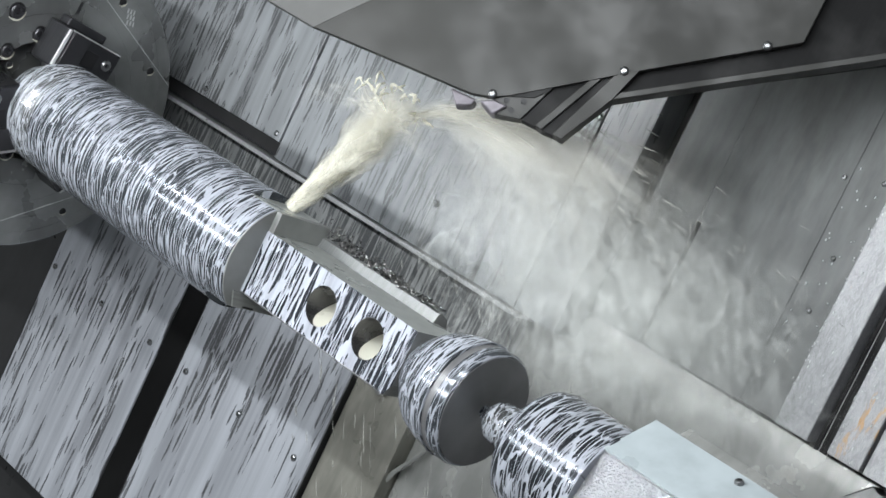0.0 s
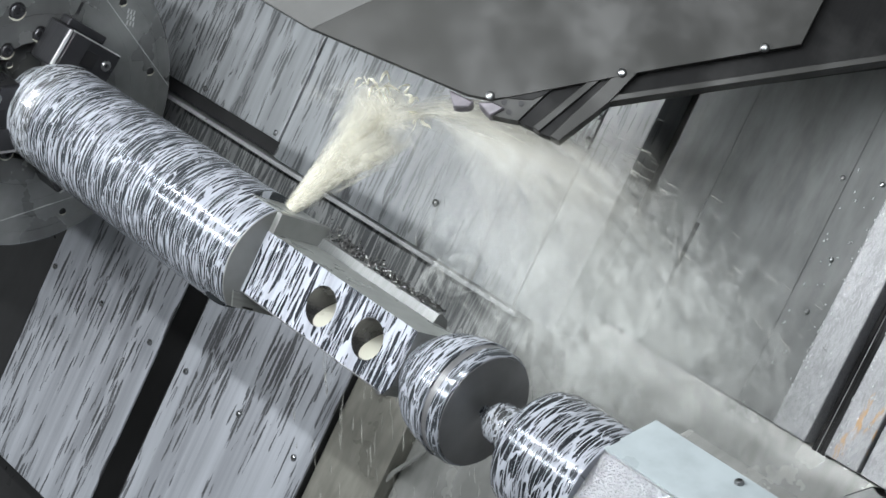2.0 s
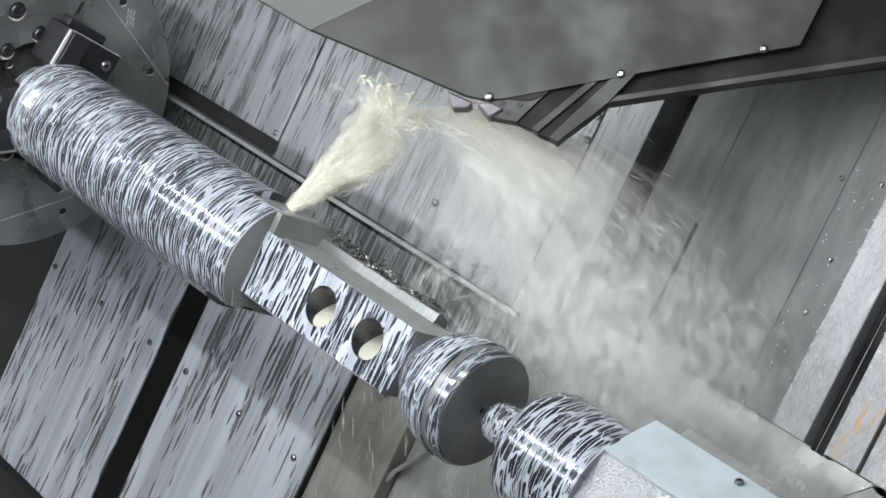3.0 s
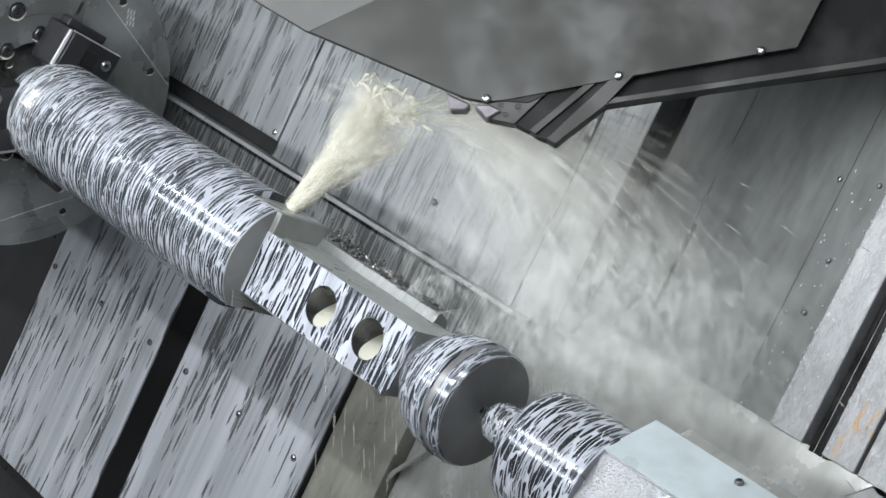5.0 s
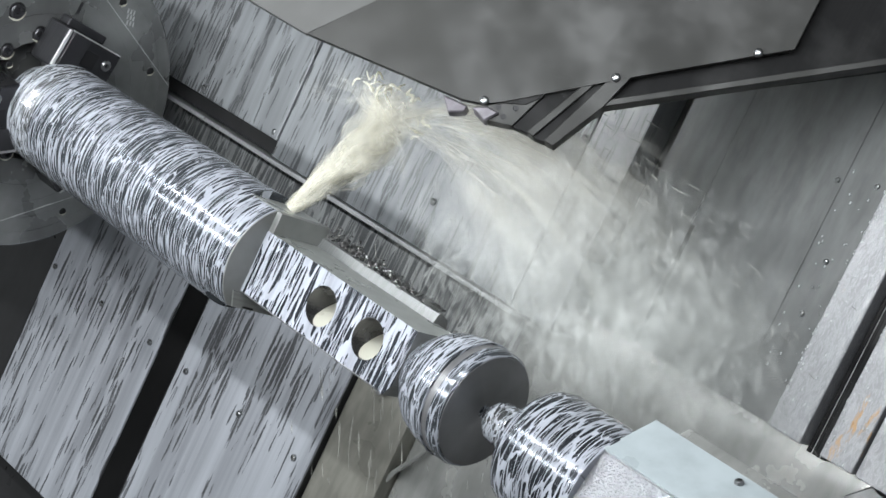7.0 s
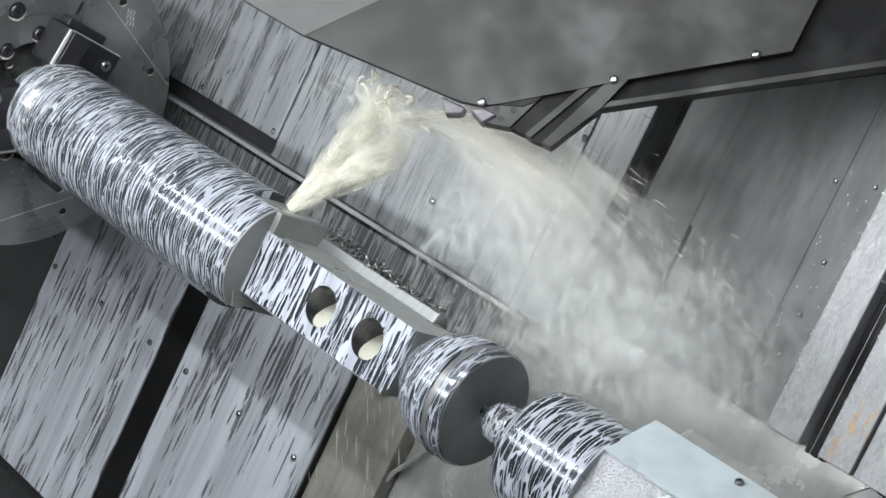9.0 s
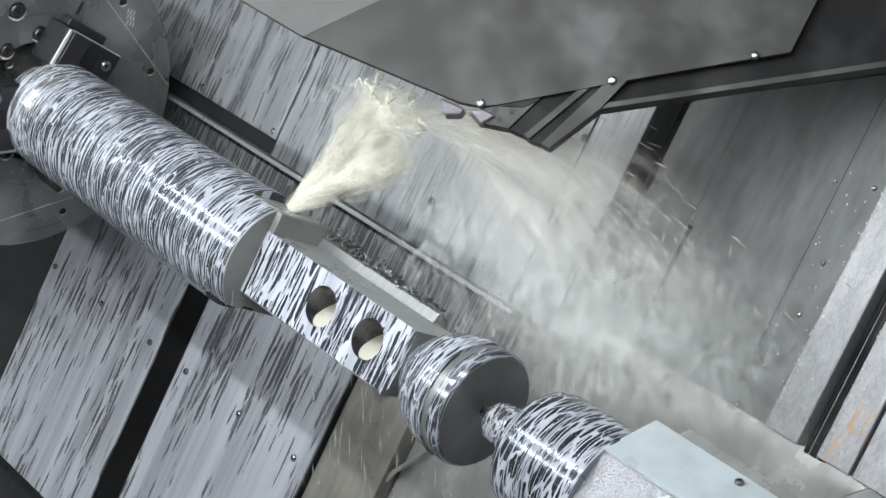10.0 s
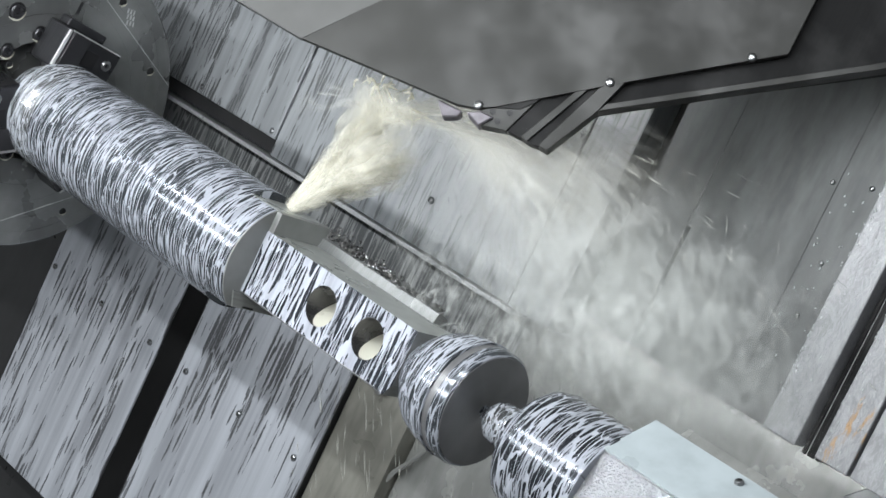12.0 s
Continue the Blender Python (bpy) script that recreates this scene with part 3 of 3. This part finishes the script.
# ---- tailstock ----
def tailstock():
    t = empty("tailstock", pose(0, 0, AXIS))
    tagged(t, "tailstock with wet live centre pressed into the workpiece", "tailstock")
    part("centre_tip", lathe([(-0.005, 0), (0.014, 0.014), (0.02, 0.024), (0.03, 0.03), (0.06, 0.031), (0.06, 0)], 64), M_COLLAR, t, smooth=True)
    part("live_centre", lathe([(0.055, 0), (0.055, 0.03), (0.075, 0.034), (0.088, 0.052), (0.096, 0.074), (0.107, 0.085), (0.125, 0.09), (0.2445, 0.0905), (0.2445, 0)], 128), M_TAIL, t, smooth=True)
    prof = [(-0.02, 0.087), (0.077, 0.087), (0.112, 0.05), (0.112, -0.2), (-0.2, -0.2), (-0.2, -0.085)]
    bm = bmesh.new()
    a = [bm.verts.new((0.24, y, z)) for y, z in prof]
    b = [bm.verts.new((1.4, y, z)) for y, z in prof]
    bm.faces.new(a[::-1])
    bm.faces.new(b)
    for i in range(6):
        bm.faces.new((a[i], a[(i + 1) % 6], b[(i + 1) % 6], b[i]))
    bmesh.ops.bevel(bm, geom=list(bm.edges), offset=0.002, segments=2, affect="EDGES")
    part("housing", bm, M_HAMMER, t, "hammered silver cast housing")
    part("top_cover", block(0.2415, 1.4, -0.019, 0.0765, 0.0865, 0.090, 0.001), M_TAIL_TOP, t, "pale wet flat cover")
    screw(t, 0.397, 0.06, 0.09)
    part("side_rib", block(0.25, 1.4, 0.112, 0.135, -0.1, 0.055, 0.003), M_LOWER, t)


# ---- milling head with its guard ----
def milling_head():
    h = empty("milling_head", BED)
    tagged(h, "milling head behind a broad grey sheet metal guard", "milling head")
    g = pose(-0.2, 0.364, 0.1, -14.5, 31)   # the guard's own plane

    def plate(name, points, z0, z1, material, bevel=0.0008, label=""):
        return part(name, prism(points, z0, z1, bevel), material, h, label, m=g)

    # guard, channel and lip reach on unseen, added to shade the upper slide cover
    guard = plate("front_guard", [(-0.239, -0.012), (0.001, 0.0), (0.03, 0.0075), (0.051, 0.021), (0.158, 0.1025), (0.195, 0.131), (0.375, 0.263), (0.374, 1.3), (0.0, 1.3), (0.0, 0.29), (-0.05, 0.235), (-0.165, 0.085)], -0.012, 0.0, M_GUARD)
    # flush with the front; its paler colour stands for a face turned to the light
    plate("side_guard", [(-0.519, 0.010), (-0.2405, -0.0125), (-0.1665, 0.085), (-0.052, 0.236), (-0.002, 0.30), (-0.002, 1.1), (-0.6, 1.1)], -0.014, -0.003, M_GUARD_SIDE, label="side sheet of the guard, its stronger light put into the colour")
    plate("seal_channel", [(0.183, 0.091), (1.5, 0.98), (1.5, 1.6), (0.34, 1.6), (0.34, 0.29), (0.165, 0.155)], -0.05, -0.014, M_BLACK, 0.0, "black rubber seal channel")
    plate("lip", [(0.179, 0.077), (1.45, 0.967), (1.45, 0.981), (0.185, 0.0915)], -0.03, 0.0, M_GUARD)
    plate("wiper_bar", [(0.142, -0.003), (0.1785, 0.077), (0.1945, 0.1305), (0.176, 0.118), (0.166, 0.108), (0.128, -0.002)], -0.03, 0.0, M_GUARD)
    plate("seal", [(0.1275, -0.002), (0.1655, 0.1075), (0.154, 0.099), (0.112, -0.003)], -0.03, -0.006, M_BLACK, 0.0)
    plate("wiper_bar", [(0.1115, -0.003), (0.1535, 0.0985), (0.139, 0.0885), (0.101, -0.001)], -0.03, -0.001, M_GUARD)
    plate("seal", [(0.1005, -0.001), (0.1385, 0.088), (0.101, 0.060), (0.080, -0.001)], -0.03, -0.008, M_BLACK, 0.0)
    plate("head_body", [(0.079, -0.002), (0.099, 0.058), (0.055, 0.024), (0.032, 0.007), (0.04, -0.012)], -0.03, -0.004, M_GUARD)
    plate("corner_seal", [(0.052, 0.0205), (0.082, 0.033), (0.098, 0.052), (0.098, 0.058)], -0.004, -0.002, M_BLACK, 0.0)
    plate("nozzle_block", [(0.018, -0.004), (0.042, -0.014), (0.056, 0.006), (0.036, 0.006)], -0.03, 0.002, M_NOZZLE, 0.002, "bright steel nozzle block")
    plate("nozzle_block", [(-0.03, -0.002), (-0.012, -0.022), (0.008, -0.012), (0.010, -0.002)], -0.04, -0.013, M_NOZZLE, 0.002)
    for x, y in ((0.062, 0.004), (0.072, 0.022), (0.05, 0.0135)):
        part("nozzle_hole", lathe([(-0.003, 0.0035), (0.0007, 0.0042), (0.0007, 0.0036), (0.0004, 0.0032), (0.0004, 0)], 16), M_HOLE, h, smooth=True, m=g @ pose(x, y, -0.004, 0, -90))
    for x, y in ((0.176, 0.1205), (0.333, 0.237), (0.029, 0.012)):
        screw(h, x, y, 0.0, g)
    return h


def hoses():
    h = empty("coolant_hose", BED)
    tagged(h, "thin pale hose lying loosely on the bed", "hose")
    pts = [(-0.40, -0.20, -0.44), (-0.425, -0.25, -0.435), (-0.45, -0.29, -0.43), (-0.47, -0.33, -0.435), (-0.51, -0.36, -0.43), (-0.56, -0.385, -0.44)]
    part("tube", tube(pts, 0.0045), M_LOWER, h, smooth=True)
    b = empty("guide_bracket", BED)
    tagged(b, "grey steel bracket with a socket bolt beside the slide cover", "bracket")
    part("plate", prism([(0.350, 0.060), (0.351, 0.102), (0.3835, 0.1355), (0.3935, 0.1275), (0.46, 0.1275), (0.46, 0.0)], -0.393, -0.362, 0.002), M_CHUCK, b)
    part("bolt", lathe([(0, 0.0), (0, 0.010), (0.007, 0.010), (0.009, 0.008), (0.009, 0.005), (0.003, 0.0045), (0.003, 0)], 24), M_SCREW, b, "bright socket bolt", smooth=True, m=pose(0.357, 0.085, -0.362, 0, -90, 0))
    b = empty("bed_bracket", BED)
    tagged(b, "small dark bracket with a clamp bolt on the bed", "bracket")
    part("block", block(-0.555, -0.52, -0.20, -0.15, -0.455, -0.43, 0.004), M_DARK, b)
    part("bolt", lathe([(0, 0), (0, 0.012), (0.03, 0.012), (0.03, 0)], 16), M_CHUCK, b, smooth=True, m=pose(-0.538, -0.175, -0.43, 0, -90, 0))


# ---- chips and coolant ----
def chips():
    """Curled cuttings heaped on the ridge behind the milled face."""
    rnd = random.Random(5)
    bm = bmesh.new()
    for i in range(420):
        k = rnd.random()
        x = -0.485 + 0.285 * k
        heap = 0.004 + 0.012 * (1 - k) ** 1.5
        c = Vector((x, 0.0705 + abs(rnd.gauss(0, 0.7)) * heap, -0.06 + rnd.gauss(0, 0.005)))
        r, turns, w = rnd.uniform(0.0016, 0.0042), rnd.uniform(0.5, 1.3), rnd.uniform(0.0012, 0.003)
        m = Euler((rnd.uniform(0, 6), rnd.uniform(0, 6), rnd.uniform(0, 6))).to_matrix()
        last = None
        for q in range(9):
            a = 2 * math.pi * turns * q / 8
            rim = [bm.verts.new(c + m @ Vector((r * math.cos(a), r * math.sin(a), z + 0.0016 * q / 8))) for z in (-w / 2, w / 2)]
            if last:
                bm.faces.new((last[0], rim[0], rim[1], last[1]))
            last = rim
    ob = new("metal_chips", finish("metal_chips", bm, M_CHIP, True))
    ob.matrix_basis = BED
    tagged(ob, "curled dark and bright steel chips heaped on the workpiece", "chips", kind="stuff")


ROOT = Vector((-0.522, 0.086, -0.005))      # where the jet leaves the bore, in bed space
DOWN = Vector((0, -math.sin(radians(SLANT)), -math.cos(radians(SLANT))))


def lump():
    """A rough round lump, as arrays of corners and triangles."""
    bm = bmesh.new()
    bmesh.ops.create_icosphere(bm, subdivisions=2, radius=1.0)
    bm.verts.index_update()
    v = np.array([q.co[:] for q in bm.verts])
    f = np.array([[q.index for q in t.verts] for t in bm.faces])
    bm.free()
    return v, f


LUMP = lump()


def puffs(name, rng, place, way, length, radius, parent, m, material):
    """One mesh of thin-skinned lumps of mist drawn out along their way."""
    v, f = LUMP
    k = len(place)
    way = way / np.linalg.norm(way, axis=1)[:, None]
    a = np.cross(way, np.array([0.3, 0.5, 0.81]))
    a /= np.linalg.norm(a, axis=1)[:, None]
    b = np.cross(way, a)
    shape = v[None] * rng.uniform(0.7, 1.25, (k, len(v), 1))
    verts = place[:, None] + shape[..., :1] * (way * length[:, None])[:, None] + shape[..., 1:2] * (a * radius[:, None])[:, None] + shape[..., 2:] * (b * radius[:, None])[:, None]
    faces = (np.arange(k)[:, None, None] * len(v) + f).reshape(-1)
    t = k * len(f)
    me = bpy.data.meshes.new(name)
    me.vertices.add(k * len(v))
    me.vertices.foreach_set("co", verts.reshape(-1).astype(np.float32))
    me.loops.add(t * 3)
    me.loops.foreach_set("vertex_index", faces.astype(np.int32))
    me.polygons.add(t)
    me.polygons.foreach_set("loop_start", np.arange(0, t * 3, 3, dtype=np.int32))
    me.polygons.foreach_set("use_smooth", [True] * t)
    me.update(calc_edges=True)
    me.materials.append(material)
    ob = tagged(new(name, me), kind="stuff")
    ob.parent = parent
    if m is not None:
        ob.matrix_basis = m
    return ob


def filament(rnd, start, v, fall, length, r):
    """A bent thread of coolant, thick in the middle."""
    pts = []
    bend = Vector((rnd.gauss(0, 1), rnd.gauss(0, 1), rnd.gauss(0, 1))) * 0.25 * length
    for i in range(9):
        q = i / 8
        pts.append(start + v.normalized() * length * q + fall * q * q * length + bend * math.sin(q * 5 + r * 900) * 0.4)
    bm = bmesh.new()
    rings = []
    for i, q in enumerate(pts):
        d = (pts[min(i + 1, 8)] - pts[max(i - 1, 0)]).normalized()
        a = d.orthogonal().normalized()
        b = d.cross(a)
        k = r * (0.12 + math.sin(math.pi * (i + 0.3) / 8.6) ** 0.7 * (0.7 + 0.6 * rnd.random()))
        rings.append([q + k * (a * math.cos(1.2566 * j) + b * math.sin(1.2566 * j)) for j in range(5)])
    bm.free()
    return rings


def filaments(name, rows, parent, m):
    bm = bmesh.new()
    for rings in rows:
        rs = [[bm.verts.new(p) for p in ring] for ring in rings]
        for a, b in zip(rs, rs[1:]):
            for j in range(5):
                bm.faces.new((a[j], a[(j + 1) % 5], b[(j + 1) % 5], b[j]))
        bm.faces.new(rs[0][::-1])
        bm.faces.new(rs[-1])
    return part(name, bm, M_SPRAY, parent, smooth=True, m=m)


def sheets(name, grids, parent, m, materials):
    """One mesh of curved skins of spray. grids: (points, material index), points as an array of rows along the flow, with
    the columns across it."""
    verts, faces, uvs, mats, base = [], [], [], [], 0
    for p, mat in grids:
        a, b = p.shape[:2]
        verts.append(p.reshape(-1, 3))
        i, j = np.meshgrid(np.arange(a - 1), np.arange(b - 1), indexing="ij")
        i, j = i.ravel(), j.ravel()
        quad = np.stack([i * b + j, i * b + j + 1, (i + 1) * b + j + 1, (i + 1) * b + j], 1)
        faces.append(quad + base)
        uvs.append(np.stack([(quad % b) / (b - 1), (quad // b) / (a - 1)], -1))
        mats += [mat] * len(quad)
        base += a * b
    faces = np.concatenate(faces)
    k = len(faces)
    me = bpy.data.meshes.new(name)
    me.vertices.add(base)
    me.vertices.foreach_set("co", np.concatenate(verts).reshape(-1).astype(np.float32))
    me.loops.add(k * 4)
    me.loops.foreach_set("vertex_index", faces.reshape(-1).astype(np.int32))
    me.polygons.add(k)
    me.polygons.foreach_set("loop_start", np.arange(0, k * 4, 4, dtype=np.int32))
    me.polygons.foreach_set("use_smooth", [True] * k)
    me.polygons.foreach_set("material_index", np.array(mats, dtype=np.int32))
    me.update(calc_edges=True)
    me.uv_layers.new(name="flow").data.foreach_set("uv", np.concatenate(uvs).reshape(-1).astype(np.float32))
    for mat in materials:
        me.materials.append(mat)
    ob = tagged(new(name, me), kind="stuff")
    ob.parent = parent
    if m is not None:
        ob.matrix_basis = m
    return ob


def streaks(rng, place, way, length, radius):
    """Drawn-out drops as thin closed spindles, as grids for sheets()."""
    q = np.linspace(0, 1, 6)[:, None]
    a = np.linspace(0, 2 * math.pi, 6)[None]
    grids = []
    for p, d, n, r in zip(place, way / np.linalg.norm(way, axis=1)[:, None], length, radius):
        e = np.cross(d, (0.3, 0.5, 0.81))
        e /= np.linalg.norm(e)
        h = np.cross(d, e)
        k = r * np.sin(math.pi * q) ** 0.8
        grids.append((p + (q * n)[..., None] * d + (k * np.cos(a))[..., None] * e + (k * np.sin(a))[..., None] * h, 0))
    return grids


def waves(rng, u, v, size):
    """A smooth uneven push on a grid, in three directions."""
    out = np.zeros((*u.shape, 3))
    for octave in (1.0, 2.1, 4.3):
        f, ph = rng.uniform(1.5, 5.0, (3, 2)) * octave, rng.uniform(0, 6.28, 3)
        for c in range(3):
            out[..., c] += np.sin(f[c, 0] * u + f[c, 1] * v + ph[c]) / octave
    return out * size


HUB = ROOT + Vector((0.052, 0.184, -0.065))     # where the jet strikes the milling head


def coolant():
    rng = np.random.default_rng(11)
    rnd = random.Random(12)
    thing = empty("coolant_spray", BED)
    tagged(thing, "cream jet of coolant bursting from the bore and raining down", "coolant spray")
    jets, fans, rains, drips = [], [], [], []
    down = np.array(DOWN)
    # the jet: nested skins round a bent middle line
    v, a = np.meshgrid(np.linspace(0, 1, 30), np.linspace(0, 2 * math.pi, 25), indexing="ij")
    for piece in range(6):
        bend = np.array([rng.normal(0.028, 0.008), 0.125, -0.045])
        tip = np.array([0.13 + rng.normal(0, 0.05), 0.215 + rng.normal(0, 0.014), -0.05]) if piece % 2 else np.array([0.055 + rng.normal(0, 0.02), 0.245 + rng.normal(0, 0.012), -0.07])
        q = v[..., None]
        line = 2 * q * (1 - q) * bend + q * q * tip
        way = 2 * (1 - 2 * q) * bend + 2 * q * tip
        way /= np.linalg.norm(way, axis=-1)[..., None]
        e = np.cross(way, np.array([0.0, 0.3, 1.0]))
        e /= np.linalg.norm(e, axis=-1)[..., None]
        h = np.cross(way, e)
        grids = []
        for k, mat in ((0.22, 0), (0.42, 0), (0.6, 0), (0.8, 1), (1.0, 1), (1.25, 1)):
            r = k * (0.008 + 0.027 * v ** 0.9) * (1 + 0.3 * np.sin(2 * a + rng.uniform(0, 6) + 7 * v) * v + 0.16 * np.sin(3 * a + rng.uniform(0, 6) - 13 * v))
            p = line + (r * np.cos(a))[..., None] * e + (r * np.sin(a))[..., None] * h + waves(rng, v * 4, 0 * a, 0.0055) * q
            grids.append((p, mat))
        jets.append(sheets("jet", grids, thing, pose(*ROOT), [M_CORE, M_JET]))
    # thrown off the head: skins of drops that curve over and fall
    v, u = np.meshgrid(np.linspace(0, 1, 26), np.linspace(0, 1, 26), indexing="ij")
    for piece in range(6):
        grids = []
        for i in range(5):
            # the dense arc
            t = v * rng.uniform(1.2, 1.7)
            speed = np.stack([0.33 + 0.10 * (u - 0.5) + rng.normal(0, 0.02), 0.235 + 0.09 * (u - 0.5) + rng.normal(0, 0.012), 0.10 - 0.12 * (u - 0.5) + rng.normal(0, 0.02)], -1)
            grids.append((speed * t[..., None] + down * (0.17 * t * t)[..., None] + waves(rng, u * 2, v * 2, 0.004) * (0.3 + v[..., None]), 0))
        for i in range(3):
            # the thin curtain under the arc
            t = 0.25 + v * rng.uniform(1.6, 2.1)
            speed = np.stack([0.04 + 0.40 * u + rng.normal(0, 0.02), 0.20 + 0.05 * u + rng.normal(0, 0.015), 0.05 + rng.normal(0, 0.04) + 0 * u], -1)
            grids.append((speed * t[..., None] + down * (0.2 * t * t)[..., None] + waves(rng, u * 3, v * 2, 0.007), 1))
        for i in range(6):
            # the splash round the place that it strikes
            turn = rng.uniform(0.2, 2.9) + (u - 0.5) * 1.6
            r = v * rng.uniform(0.06, 0.17)
            p = np.stack([r * np.cos(turn) * 1.2, r * np.sin(turn) * 0.7, 0.02 + 0.05 * v * math.sin(i + piece)], -1)
            grids.append((p + down * (r * r * 2.0)[..., None] + waves(rng, u * 3, v * 3, 0.006) * v[..., None], 0))
        fan = sheets("fan", grids, thing, pose(*HUB), [M_FAN, M_CURTAIN])
        fans.append(fan)
        n = 60
        t = rng.uniform(0.1, 1.6, n)
        speed = np.stack([rng.normal(0.30, 0.14, n), rng.normal(0.225, 0.04, n), rng.normal(0.02, 0.04, n)], 1)
        place = speed * t[:, None] + down * (0.18 * t * t)[:, None]
        sheets("streak", streaks(rng, place, speed + down * (0.36 * t)[:, None], rng.uniform(0.012, 0.04, n), rng.uniform(0.0005, 0.0013, n)), fan, None, [M_STREAK])
        for i in range(3):
            turn = rnd.uniform(0.3, 3.4)
            q = Vector((0.07 * math.cos(turn), 0.02 + 0.04 * math.sin(turn), rnd.uniform(0.0, 0.05)))
            filaments("filament", [filament(rnd, q, Vector((rnd.gauss(0.2, 1), rnd.gauss(0, 0.8), rnd.gauss(0, 0.4))), DOWN * 0.6, rnd.uniform(0.012, 0.04), rnd.uniform(0.001, 0.0028))], fan, None)
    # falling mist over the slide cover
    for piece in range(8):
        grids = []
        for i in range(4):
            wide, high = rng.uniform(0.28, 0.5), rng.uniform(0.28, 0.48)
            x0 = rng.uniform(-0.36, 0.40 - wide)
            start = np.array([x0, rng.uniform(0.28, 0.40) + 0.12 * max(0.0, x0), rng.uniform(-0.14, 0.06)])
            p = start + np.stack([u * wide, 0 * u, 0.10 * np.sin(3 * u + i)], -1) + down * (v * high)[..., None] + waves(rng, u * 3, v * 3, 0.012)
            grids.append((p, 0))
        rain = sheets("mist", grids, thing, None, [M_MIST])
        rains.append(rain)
        n = 70
        x = rng.uniform(-0.32, 0.22, n)
        place = np.stack([x, rng.uniform(0.02, 0.34, n), rng.uniform(-0.30, -0.06, n)], 1)
        way = down + np.stack([rng.normal(0.05, 0.05, n), 0 * x, rng.normal(0, 0.04, n)], 1)
        sheets("streak", streaks(rng, place, way, rng.uniform(0.012, 0.04, n), rng.uniform(0.0003, 0.0011, n)), rain, None, [M_STREAK])
    # drips under the workpiece
    for piece in range(4):
        n = 22
        p = np.stack([rng.uniform(-0.46, -0.05, n), rng.normal(-0.05, 0.02, n), rng.uniform(-0.16, 0.0, n)], 1) + down * rng.uniform(0.0, 0.30, n)[:, None]
        p = p[p[:, 2] > -0.37]
        n = len(p)
        drips.append(sheets("drip", streaks(rng, p, down + rng.normal(0, 0.03, (n, 3)), rng.uniform(0.02, 0.07, n), rng.uniform(0.0005, 0.0016, n)), thing, None, [M_STREAK]))
    return jets, fans, rains, drips


enclosure()
bed()
carriage_cover = carriage()
slide_cover = slide()
chuck()
workpiece()
tailstock()
head = milling_head()
hoses()
chips()
jets, fans, rains, drips = coolant()


def motions():
    walk(carriage_cover, [(t, BED @ pose(-0.014 * (t - 5.5) / 12, 0, 0)) for t in (0, 6, 12)])
    walk(slide_cover, [(t, BED @ pose(-0.014 * (t - 5.5) / 12, -0.014 * (t - 5.5) / 12, 0)) for t in (0, 6, 12)])
    walk(head, [(t, BED @ pose(-0.014 * (t - 11) / 12, -0.0225 * (t - 11) / 12, 0)) for t in (0, 6, 12)])

    # the jet leans from one side to the other as the bore passes the cutter; the spray shakes with it
    rnd = random.Random(3)
    times = [0.25 * i for i in range(49)]
    for i, ob in enumerate(jets):
        rows = []
        for t in times:
            lean = 14.0 * min(1.0, max(0.0, (t - 7.6) / 1.2)) if i % 2 else 0.0
            rows.append((t, pose(*ROOT, rnd.gauss(0, 3.0), rnd.gauss(0, 3.0), rnd.gauss(-lean, 5.0))))
        walk(ob, rows)
    for ob in fans:
        walk(ob, [(t, pose(*HUB, rnd.gauss(0, 5), rnd.gauss(0, 5), rnd.gauss(0, 6))) for t in times])
    for ob in drips:
        walk(ob, [(t, Matrix.Translation(DOWN * (0.006 * (t - 6)) + Vector((rnd.gauss(0, 0.01), 0, 0)))) for t in times])
    for ob in rains:
        walk(ob, [(t, Matrix.Translation(Vector((rnd.gauss(0, 0.025), 0, 0)) + DOWN * rnd.gauss(0, 0.035))) for t in times])


motions()
